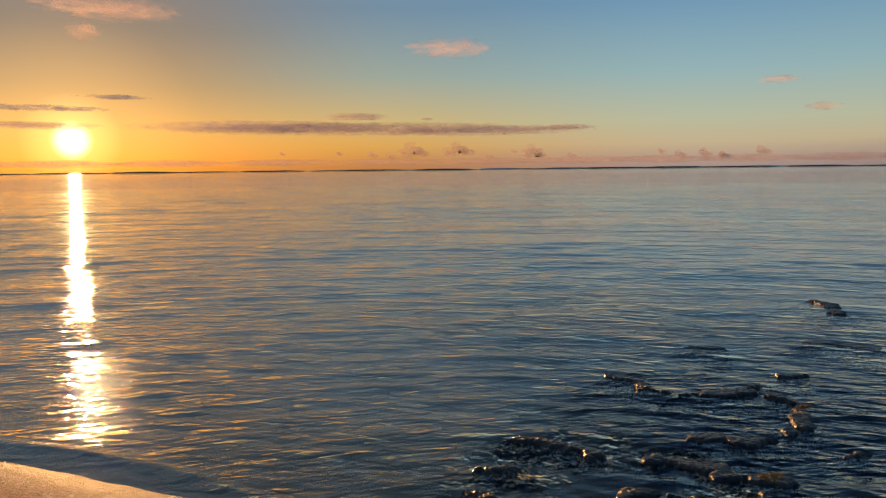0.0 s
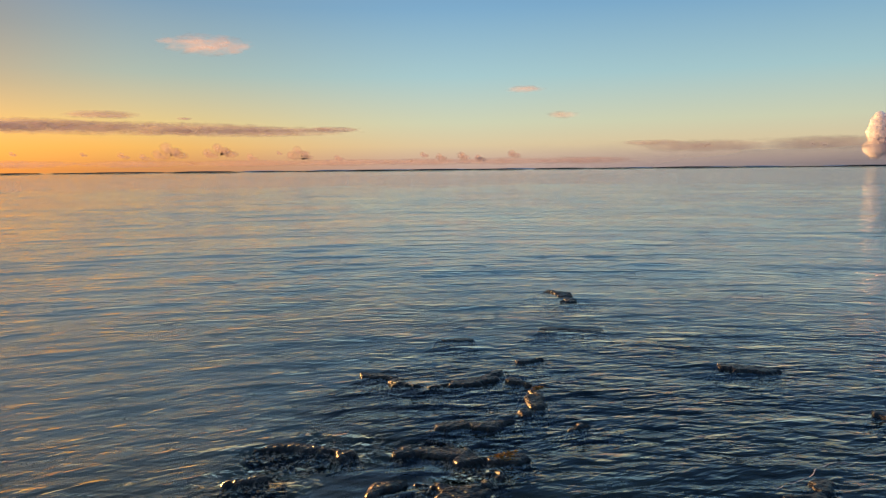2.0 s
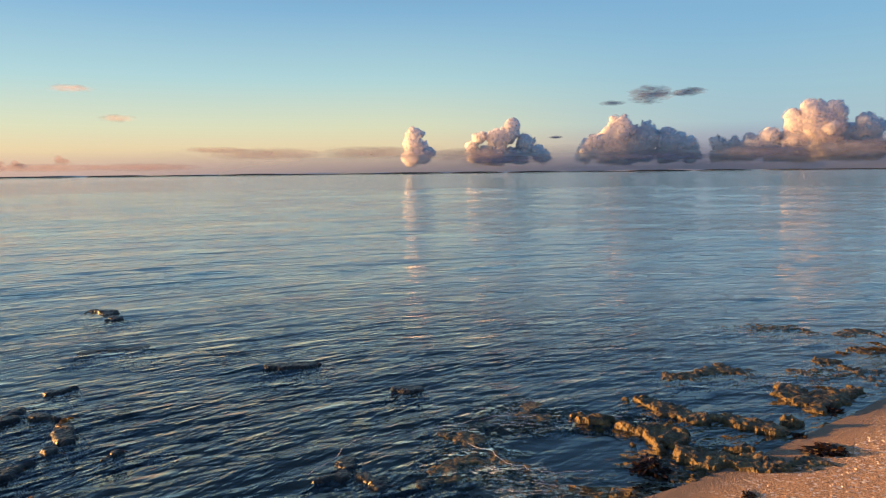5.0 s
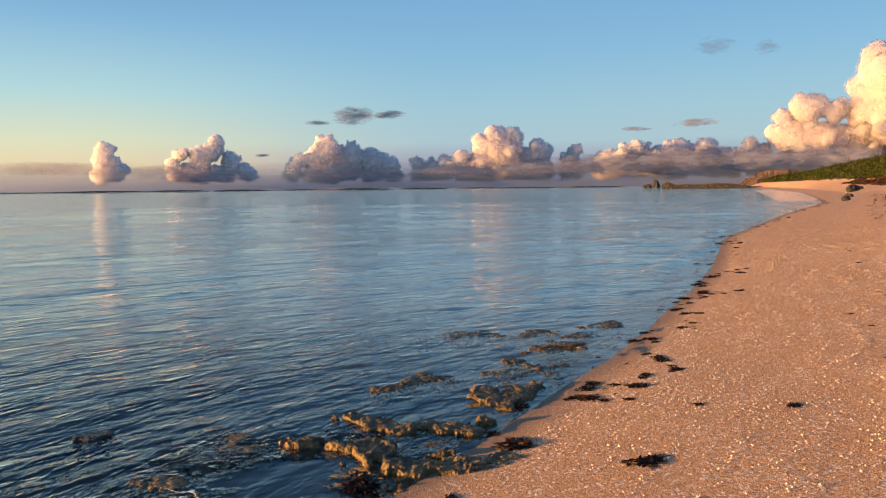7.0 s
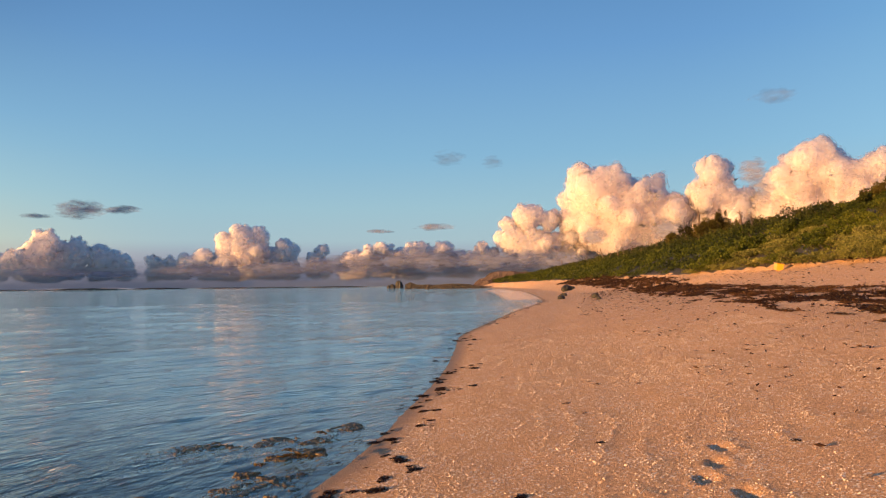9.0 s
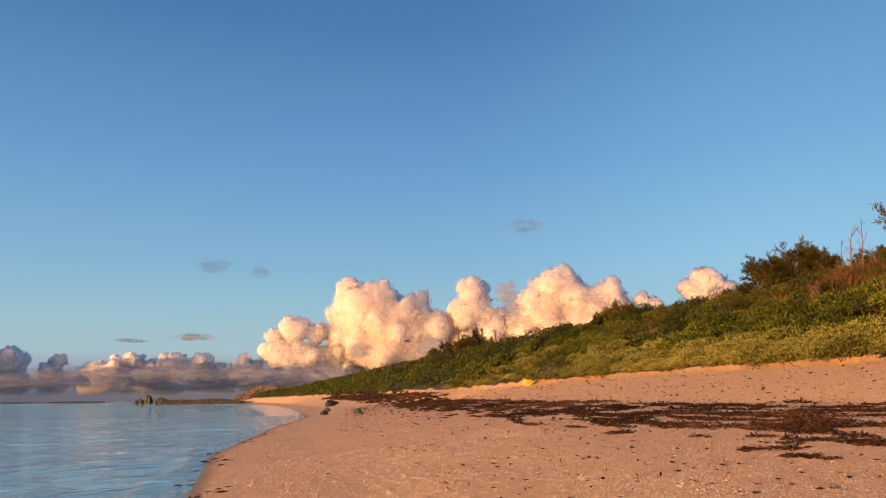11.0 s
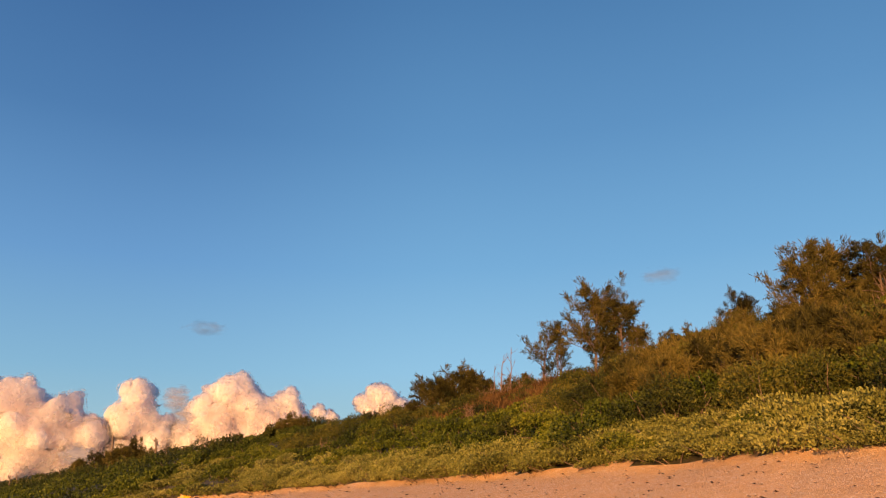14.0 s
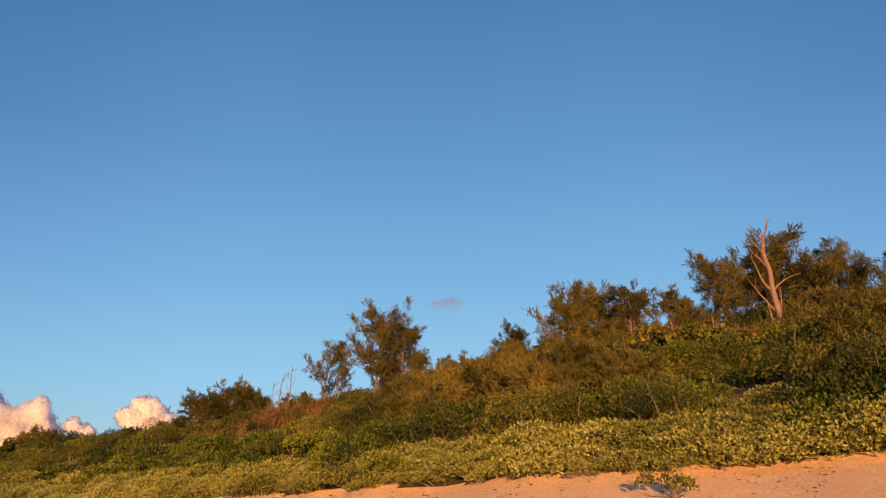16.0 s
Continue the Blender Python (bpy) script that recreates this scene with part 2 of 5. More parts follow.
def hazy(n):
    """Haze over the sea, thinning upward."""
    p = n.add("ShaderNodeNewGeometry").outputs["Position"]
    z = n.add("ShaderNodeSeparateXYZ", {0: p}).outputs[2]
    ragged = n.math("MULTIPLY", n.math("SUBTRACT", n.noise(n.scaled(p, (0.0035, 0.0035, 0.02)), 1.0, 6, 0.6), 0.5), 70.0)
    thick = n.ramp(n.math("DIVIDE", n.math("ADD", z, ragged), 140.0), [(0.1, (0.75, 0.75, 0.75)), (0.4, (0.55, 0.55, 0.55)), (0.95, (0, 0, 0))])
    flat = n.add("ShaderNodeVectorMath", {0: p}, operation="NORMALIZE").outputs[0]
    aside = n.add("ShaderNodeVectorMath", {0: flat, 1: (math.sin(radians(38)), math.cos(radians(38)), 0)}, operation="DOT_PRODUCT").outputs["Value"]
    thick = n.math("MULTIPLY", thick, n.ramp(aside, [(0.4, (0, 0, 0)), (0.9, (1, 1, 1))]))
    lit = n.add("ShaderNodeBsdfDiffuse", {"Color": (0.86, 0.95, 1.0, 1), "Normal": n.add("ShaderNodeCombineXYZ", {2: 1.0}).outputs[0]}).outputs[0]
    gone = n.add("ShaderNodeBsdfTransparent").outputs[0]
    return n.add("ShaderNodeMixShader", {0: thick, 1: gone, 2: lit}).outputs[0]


def wispy(density, tint=(0.5, 0.5, 0.55), torn=2.2, through_it=0.3):
    def build(n):
        p = n.add("ShaderNodeTexCoord").outputs["Object"]
        d = n.add("ShaderNodeBsdfDiffuse", {"Color": (*tint, 1)}).outputs[0]
        t = n.add("ShaderNodeBsdfTranslucent", {"Color": (*tint, 1)}).outputs[0]
        both = n.add("ShaderNodeMixShader", {0: through_it, 1: d, 2: t}).outputs[0]
        gone = n.add("ShaderNodeBsdfTransparent").outputs[0]
        sx = n.add("ShaderNodeSeparateXYZ", {0: p})
        r2 = n.math("ADD", n.math("POWER", n.math("ABSOLUTE", sx.outputs[0]), 2.0), n.math("POWER", n.math("ABSOLUTE", sx.outputs[2]), 2.0))
        where = n.add("ShaderNodeNewGeometry").outputs["Position"]
        cut = n.math("SUBTRACT", n.math("SUBTRACT", 0.5 + 0.5 * torn, r2), n.math("MULTIPLY", n.noise(n.scaled(where, (0.013, 0.013, 0.045)), 1.0, 8, 0.62), torn))
        a = n.ramp(cut, [(0.0, (0, 0, 0)), (0.7, (density, density, density))])
        return n.add("ShaderNodeMixShader", {0: a, 1: gone, 2: both}).outputs[0]
    return build


def plain(col, rough=0.6):
    def build(n):
        p = n.add("ShaderNodeTexCoord").outputs["Object"]
        g = n.noise(p, 6, 5, 0.6)
        return bsdf(n, n.mix(n.math("MULTIPLY", g, 0.5), col, tuple(c * 0.6 for c in col)), rough, g, 0.01, 0.3)
    return build


SAND, WATER = material("sand", sand), material("sea_water", water)
REEF = material("reef_limestone", rocky((0.04, 0.032, 0.015), (0.17, 0.115, 0.042), (0.42, 0.29, 0.1)))
DARKROCK = material("dark_rock", rocky((0.014, 0.014, 0.012), (0.035, 0.033, 0.026), (0.09, 0.08, 0.06)))
CLIFF = material("cliff_rock", rocky((0.05, 0.035, 0.03), (0.12, 0.08, 0.065), (0.22, 0.16, 0.13), far=0.04))
SHELF = material("shelf_rock", rocky((0.02, 0.018, 0.014), (0.05, 0.042, 0.03), (0.11, 0.09, 0.06), far=0.05))
# wet weedy rock, its colour darkened further to stand for backlit shade
WET_BACKLIT = material("wet_weedy_backlit_rock", rocky((0.008, 0.009, 0.007), (0.022, 0.022, 0.016), (0.06, 0.052, 0.035), 0.32))
OLIVE = material("olive_leaves", leafy((0.055, 0.062, 0.014), (0.165, 0.17, 0.038), (0.29, 0.275, 0.08)))
GREEN = material("green_leaves", leafy((0.01, 0.017, 0.003), (0.063, 0.084, 0.007), (0.16, 0.17, 0.018)))
SCRUB = material("scrub_leaves", leafy((0.012, 0.018, 0.004), (0.058, 0.066, 0.01), (0.15, 0.13, 0.02)))
NEEDLE = material("casuarina_needles", leafy((0.02, 0.02, 0.005), (0.085, 0.073, 0.016), (0.18, 0.138, 0.034), 0.7))
BARK = material("bark", woody((0.07, 0.045, 0.03), (0.2, 0.14, 0.1)))
DEADWOOD = material("dead_wood", woody((0.1, 0.06, 0.042), (0.25, 0.155, 0.105)))
SEAGRAPE = material("yellowing_leaves", leafy((0.035, 0.05, 0.007), (0.1, 0.11, 0.014), (0.26, 0.13, 0.026)))
RUST = material("dry_grass", leafy((0.05, 0.028, 0.01), (0.11, 0.06, 0.022), (0.2, 0.12, 0.04), 0.8))
# soil kept dark in colour so gaps between shrubs read as shade
SOIL = material("dune_soil", rocky((0.03, 0.028, 0.014), (0.06, 0.05, 0.025), (0.12, 0.09, 0.05)))
WEED = material("seaweed", leafy((0.008, 0.004, 0.003), (0.03, 0.014, 0.007), (0.085, 0.042, 0.016), 0.5))
KELP = material("golden_weed", leafy((0.08, 0.045, 0.01), (0.2, 0.11, 0.02), (0.35, 0.2, 0.04), 0.4))
SHELL = material("shell_grit", plain((0.84, 0.72, 0.6), 0.6))
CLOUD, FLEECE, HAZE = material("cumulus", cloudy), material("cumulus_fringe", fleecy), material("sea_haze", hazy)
WISP = material("thin_cloud", wispy(0.8))
# tints below put shade or sunrise light into the cloud's own colour
FAINT = material("faint_cloud", wispy(0.28, (0.14, 0.18, 0.3)))
BLUSH = material("blush_cloud", wispy(0.36, (0.8, 0.62, 0.56), 2.2, 0.55))
SHADE_TINT = material("shade_tint_cloud", wispy(0.75, (0.26, 0.28, 0.4), 2.2))
BAR = material("cloud_bar", wispy(0.72, (0.5, 0.42, 0.46), 0.8, 0.5))
# dark bluish tint puts shade into the colour of these wisps
SHADE_BANK = material("haze_bank", wispy(0.85, (0.3, 0.33, 0.46), 1.5, 0.4))
DUSK = material("dusk_puff", wispy(0.5, (0.55, 0.42, 0.43), 0.9, 0.5))
YELLOW = material("yellow_plastic", plain((0.75, 0.42, 0.03), 0.4))
WHITE = material("white_paint", plain((0.8, 0.78, 0.74), 0.6))
FOAM = material("foam", plain((0.8, 0.82, 0.84), 0.7))

# ---- tools ----
R2 = math.sqrt(0.5)


def spot(u, v, z=0.0):
    """Along the shore u, inland v."""
    return ((u + v) * R2, (u - v) * R2, z)


def mesh(name, verts, faces, mat=None, smooth=False):
    me = bpy.data.meshes.new(name)
    me.from_pydata(np.asarray(verts, float).reshape(-1, 3).tolist(), [], faces if isinstance(faces, list) else np.asarray(faces).tolist())
    if mat:
        me.materials.append(mat)
    if smooth:
        me.polygons.foreach_set("use_smooth", np.ones(len(me.polygons), bool))
    me.update()
    return me


def part(name, me, parent, label=""):
    ob = new(name, me)
    ob.parent = parent
    return tagged(ob, label)


def grid_faces(rows, cols):
    i = np.arange(rows * cols).reshape(rows, cols)
    return np.stack([i[:-1, :-1], i[:-1, 1:], i[1:, 1:], i[1:, :-1]], -1).reshape(-1, 4)


def lattice(shape_seed):
    r = np.random.default_rng(shape_seed)
    return r.random((64, 64))


LAT = [lattice(s) for s in range(4)]


def vnoise(x, y, layer=0):
    """Smooth value noise on the plane, 0 to 1."""
    g = LAT[layer]
    xi, yi = np.floor(x).astype(int), np.floor(y).astype(int)
    fx, fy = x - xi, y - yi
    fx, fy = fx * fx * (3 - 2 * fx), fy * fy * (3 - 2 * fy)
    a, b, c, d = g[xi % 64, yi % 64], g[(xi + 1) % 64, yi % 64], g[xi % 64, (yi + 1) % 64], g[(xi + 1) % 64, (yi + 1) % 64]
    return (a * (1 - fx) + b * fx) * (1 - fy) + (c * (1 - fx) + d * fx) * fy


def fnoise(x, y, octaves=4, layer=0):
    s, a, t = 0.0, 1.0, 0.0
    for k in range(octaves):
        s = s + a * vnoise(x * 2 ** k + 13.7 * k, y * 2 ** k + 5.1 * k, (layer + k) % 4)
        t += a
        a *= 0.5
    return s / t


# ---- the lie of the land ----
WATER_U = (-5000, -60, -12, -3, -1.9, 1.5, 3.8, 5, 6.4, 8.4, 11, 15, 25, 45, 70, 88, 146, 224, 300, 380, 420, 5000)
WATER_V = (-90, -22, -7, -4.3, -4.0, -2.9, -2.05, -1.92, -1.72, -1.4, -1.26, -0.95, -0.95, 1.65, 5.6, 6.8, 9, 8, 4, -4, -8, 900)
FOOT_U = (-5000, -20, 0, 6, 10, 16, 31, 56, 76, 173, 260, 330, 420, 5000)
FOOT_V = (17, 17, 16.8, 16, 17, 18.6, 20.5, 22, 21, 19.5, 14, 9, 4, 4)


def shore(u):
    return sum(np.interp(u + k * 0.8, WATER_U, WATER_V) for k in (-1, 0, 1)) / 3


def foot(u):
    return sum(np.interp(u + k * 2, FOOT_U, FOOT_V) for k in (-1, 0, 1)) / 3 + (fnoise(np.asarray(u) * 0.35, np.zeros_like(u) + 3.3, 3) - 0.5) * 1.4


def foot_z(u):
    return np.interp(u, (-10, 12, 24, 40, 76, 120, 300), (2.6, 2.6, 2.75, 2.8, 2.4, 2.25, 2.25))


def crest_z(u):
    return np.interp(u, (-40, 0, 20, 60, 160, 300, 360, 420, 470, 520), (9.6, 9.6, 9.2, 8.9, 8.6, 8.0, 7.5, 7.0, 6, -2))


def tide_mark(u, v):
    """Wandering lips of grit left by the last tides: rises to 1 at each lip, then drops."""
    q = v * 2.6 - 0.16 * u + 3.2 * fnoise(u * 0.2 + 4, v * 0.14 + 2, 2, 0) + 1.5 * fnoise(u * 1.3, v * 1.1 + 7, 4, 1) + 0.5 * fnoise(u * 6, v * 5 + 7, 3, 2)
    lip = q - np.floor(q)
    part_of = np.clip((fnoise(u * 0.5 + 3, v * 0.9, 3, 2) - 0.28) * 5, 0, 1)
    return lip ** 11 * part_of * np.exp(-((v - 1.3 - 0.06 * u) / 2.6) ** 4) * np.clip((24 - u) / 8, 0, 1)


PRINTS = ((6.3, 1.52, 10), (5.9, 1.32, 16), (5.48, 1.46, 5), (5.1, 1.3, 12), (6.75, 1.7, 8))


def ground_z(u, v):
    u, v = np.asarray(u, float), np.asarray(v, float)
    s, f, zf, zc = v - shore(u), foot(u), foot_z(u), crest_z(u)
    beach = np.interp(s, (0, 3, 10, 14), (0, 0.3, 1.18, 1.5))
    s0 = 14 - 2.5 * np.clip(16.8 - f + shore(u), 0, 4)
    z0 = np.interp(s0, (0, 3, 10, 14), (0, 0.3, 1.18, 1.5))
    k = np.clip((s - s0) / np.maximum(f - shore(u) - s0, 1), 0, 1)
    beach = np.where(s > s0, z0 + (zf - z0) * k, beach)
    low = f - shore(u) < 15
    beach = np.where(low, np.minimum(beach, zf), beach)
    h = np.clip((v - f) / np.maximum(38 - f, 5), 0, 1)
    hill = zf + (zc - zf) * (h ** 0.85) - np.clip(v - 42, 0, 60) * 0.03
    hill = hill + (fnoise(u * 0.12, v * 0.12, 3, 1) - 0.5) * 1.6 * np.clip(h * 3, 0, 1)
    land = np.where(v > f, hill, beach)
    reef = fnoise(u * 0.9, v * 0.9, 4, 2)
    bed = -np.minimum(0.075 * -s + 0.02 * np.maximum(-s - 3, 0), 2.2)
    bed = np.where((s < -0.3), bed + np.clip(reef - 0.5, 0, 1) * np.clip(-s, 0, 3) * 0.22, bed)
    z = np.where(s > 0, land, np.minimum(bed, -0.05 * np.clip(-s, 0, 2)))
    z = z + np.where(s > 0.3, (fnoise(u * 0.7, v * 1.0, 3, 3) - 0.5) * 0.03 * np.clip(s / 3, 0, 1), 0)
    z = z + np.where((s > 1.2) & (s < 9), 0.0105 * tide_mark(u, v) * np.clip((s - 1.2), 0, 1), 0)
    for pu, pv, turn in PRINTS:
        a, b = math.cos(radians(turn)), math.sin(radians(turn))
        du, dv = (u - pu) * a + (v - pv) * b, -(u - pu) * b + (v - pv) * a
        q = (du / 0.13) ** 2 + (dv / 0.075) ** 2
        z = z - 0.026 * np.exp(-q ** 1.6) + 0.014 * np.exp(-((np.sqrt(q) - 1.45) / 0.35) ** 2) * (0.6 + 0.4 * np.sin(du * 40))
    return z


def top(u, v):
    return float(ground_z(np.array([u]), np.array([v]))[0])


def bearing(az, v):
    """The place on the line inland by v that lies at the compass angle az from the camera."""
    return v / math.tan(radians(az - 45)), v


def spread(points):
    out = [np.arange(a, b, d) for a, b, d in points]
    return np.concatenate(out + [[points[-1][1]]])


def ground():
    us = spread([(-4900, -300, 460), (-300, -40, 20), (-40, -6, 1.2), (-6, 1, 0.15), (1, 14, 0.07), (14, 30, 0.16), (30, 70, 0.5), (70, 200, 2), (200, 480, 6), (480, 4900, 400)])
    vs = spread([(-4900, -300, 460), (-300, -30, 15), (-30, -7, 0.7), (-7, -3.2, 0.12), (-3.2, -1, 0.07), (-1, 4.6, 0.04), (4.6, 6, 0.07), (6, 14, 0.16), (14, 44, 0.5), (44, 120, 6), (120, 4900, 480)])
    U, V = np.meshgrid(us, vs)
    Z = ground_z(U, V)
    xyz = np.stack([(U + V) * R2, (U - V) * R2, Z], -1)
    me = mesh("ground", xyz, grid_faces(len(vs), len(us))[:, ::-1], SAND, True)
    me.materials.append(SOIL)
    i = np.arange(len(vs) * len(us)).reshape(len(vs), len(us))
    mid_v = ((vs[:-1] + vs[1:]) / 2)[:, None]
    mid_u = ((us[:-1] + us[1:]) / 2)[None, :]
    me.polygons.foreach_set("material_index", (mid_v > foot(mid_u.ravel())[None, :] + 0.4).astype(np.int32).ravel())
    ob = tagged(new("ground", me), "pale pink coral sand beach rising to a dune", "beach", kind="structure")
    return ob


ground()


def sea():
    az = np.radians(np.concatenate([np.arange(-180, -112, 4), np.arange(-112, 54, 0.36), np.arange(54, 181, 4)]))
    rad = np.concatenate([2.0 * 1.0066 ** np.arange(0, 560), 2.0 * 1.0066 ** 560 * 1.03 ** np.arange(0, 140)])
    rad[-1] = 4900
    A, R = np.meshgrid(az, rad)
    X, Y = R * np.sin(A), R * np.cos(A)
    Z = np.zeros_like(X)
    wr = np.random.default_rng(3)
    step = np.where(R < 78, R * 0.007, R * 0.03)
    out, round_it = np.hypot(X - SWELL_FOCUS[0], Y - SWELL_FOCUS[1]), 15 * np.arctan2(X - SWELL_FOCUS[0], Y - SWELL_FOCUS[1])
    for k in range(50):
        lam = 0.16 * 1.075 ** k
        skew = wr.normal(0, 0.34)
        ph = wr.random() * 6.28
        along = (out * math.cos(skew) + round_it * math.sin(skew)) * 6.283 / lam
        fade = np.clip((lam / step - 3) / 3, 0, 1)
        bend = vnoise(X * 0.5 / lam ** 0.6 + k, Y * 0.5 / lam ** 0.6, k % 4) * 6
        gust = 0.4 + 1.6 * vnoise(X * 0.3 + 3 * k, Y * 0.3 + k, (k + 1) % 4) * vnoise(X * 0.12 + 5, Y * 0.12, 2)
        crest = ((np.sin(along + ph + bend) + 1) / 2) ** 1.7 * 2 - 0.79
        Z += (0.03 if lam < 0.8 else 0.014 if lam < 1.6 else 0.007) * lam / 6.283 * fade * crest * gust * (1.0 if lam < 0.4 else np.clip(R / 15, 0.3, 1))
    calm = np.clip((shore_gap(X, Y) - 0.1) / 0.9, 0.12, 1)
    gap, u = shore_gap(X, Y), (X + Y) * R2
    # the wavelets that lap along the sand
    lap = 0.024 * np.exp(-((gap - 0.2 - 0.06 * np.sin(u * 1.9)) / 0.05) ** 2) * np.clip((-1.3 - u) / 0.6, 0, 1) * (R < 9)
    lap = lap + 0.035 * np.exp(-((gap - 0.7 - 0.25 * np.sin(u * 0.5)) / 0.2) ** 2) * np.clip((u - 12) / 4, 0, 1) * np.clip((34 - u) / 6, 0, 1)
    Z = Z * calm + lap
    me = mesh("sea", np.stack([X, Y, Z], -1), grid_faces(len(rad), len(az)), WATER, True)
    tagged(new("sea", me), "calm rippled blue lagoon water reflecting the sunrise", "sea", kind="structure")


def shore_gap(x, y):
    """How far out from the water's edge a place lies."""
    u, v = (x + y) * R2, (x - y) * R2
    return shore(u) - v


sea()

# ---- clouds ----
FAR = 4000.0


def heading(az, el, dist=FAR):
    a, e = radians(az), radians(el)
    return Vector((dist * math.cos(e) * math.sin(a), dist * math.cos(e) * math.cos(a), EYE_Z + dist * math.sin(e)))


def ball(level):
    bm = bmesh.new()
    bmesh.ops.create_icosphere(bm, subdivisions=level, radius=1)
    v = np.array([x.co[:] for x in bm.verts])
    f = np.array([[x.index for x in face.verts] for face in bm.faces])
    bm.free()
    return v, f


BALL1, BALL2, BALL4 = ball(1), ball(2), ball(4)


def lumpy(v, scale, amount, seed):
    off = Vector((seed * 3.1, seed * 1.7, seed * 0.9))
    d = np.array([noise.fractal(Vector(p) * scale + off, 0.8, 2.1, 4) for p in v])
    return v * (1 + amount * d)[:, None]


LUMPS = [lumpy(BALL2[0], 1.6, 0.14, s) for s in range(6)]
TINY = [lumpy(BALL1[0], 1.6, 0.14, s) for s in range(6)]


def cumulus(puffs, label, seed):
    """Heaped heads, each studded with smaller and smaller ones, on a flat base, in a torn skin of vapour."""
    r = np.random.default_rng(seed)
    floor_z = FAR * math.tan(radians(0.55))
    blobs = []
    puffs = list(puffs) + [(az + r.uniform(-0.4, 0.4), 0.95, max(size * 0.85, 0.7)) for az, el, size in puffs if el < 3.4 and az < 54]
    for az, el, size in puffs:
        c, rad = np.array(heading(az, el)), FAR * math.tan(radians(size * 0.94))
        blobs.append((c, rad * 0.86, 0))
        for _ in range(13):
            d = r.normal(size=3)
            d[2] = abs(d[2]) * 0.9 - 0.15
            d /= np.linalg.norm(d)
            k = r.uniform(0.26, 0.5)
            e0 = c + d * rad * (0.98 - k * 0.6) * r.uniform(0.85, 1.08)
            blobs.append((e0, rad * k, 0))
            for _ in range(4):
                e = d + r.normal(size=3) * 0.7
                e /= np.linalg.norm(e)
                blobs.append((e0 + e * rad * k * 0.9, rad * r.uniform(0.07, 0.17), 1))
    mid = np.mean([b[0] for b in blobs], axis=0)
    mid[2] = floor_z
    verts, faces, n = [], [], 0
    for c, rad, small in blobs:
        shape, tris = (TINY, BALL1[1]) if small else (LUMPS, BALL2[1])
        v = shape[r.integers(6)] * rad + c - mid
        v[:, 2] = np.maximum(v[:, 2], 0)
        verts.append(v)
        faces.append(tris + n)
        n += len(v)
    typical = FAR * math.tan(radians(float(np.median([p[2] for p in puffs]))))
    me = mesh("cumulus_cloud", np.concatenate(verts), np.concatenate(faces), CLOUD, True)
    skin = me.copy()
    skin.materials[0] = FLEECE
    ob = new("cumulus_cloud", me)
    ob.location = mid
    fringe = part("fringe", skin, ob, "torn translucent cloud edge")

    def swell(o, name, kind, size, depth, strength, level):
        tex = bpy.data.textures.new(name, kind)
        tex.noise_scale = size
        if kind == "CLOUDS":
            tex.noise_depth = depth
        mod = o.modifiers.new(name, "DISPLACE")
        mod.texture, mod.texture_coords, mod.strength, mod.mid_level = tex, "LOCAL", strength, level
    for o, grain, grown in ((ob, typical / 34, 0.0), (fringe, typical / 16, 0.09)):
        fuse = o.modifiers.new("fuse", "REMESH")
        fuse.mode, fuse.voxel_size, fuse.use_smooth_shade = "VOXEL", max(grain, 1.6), True
        melt = o.modifiers.new("melt", "SMOOTH")
        melt.factor, melt.iterations = 0.7, 26
        swell(o, "bulge", "CLOUDS", typical * 1.8, 2, typical * 0.45, 0.56)
        swell(o, "billow", "CLOUDS", typical * 0.8, 5, typical * 0.42, 0.56)
        swell(o, "curl", "VORONOI", typical * 0.34, 0, -typical * 0.05, 0.35)
        if grown:
            swell(o, "tear", "CLOUDS", typical * 0.3, 5, typical * 0.3, 0.5 - grown / 0.3)
        soft = o.modifiers.new("soft", "SMOOTH")
        soft.factor, soft.iterations = 0.5, 2
    return tagged(ob, label, "cloud", "clouds along the horizon", "stuff")


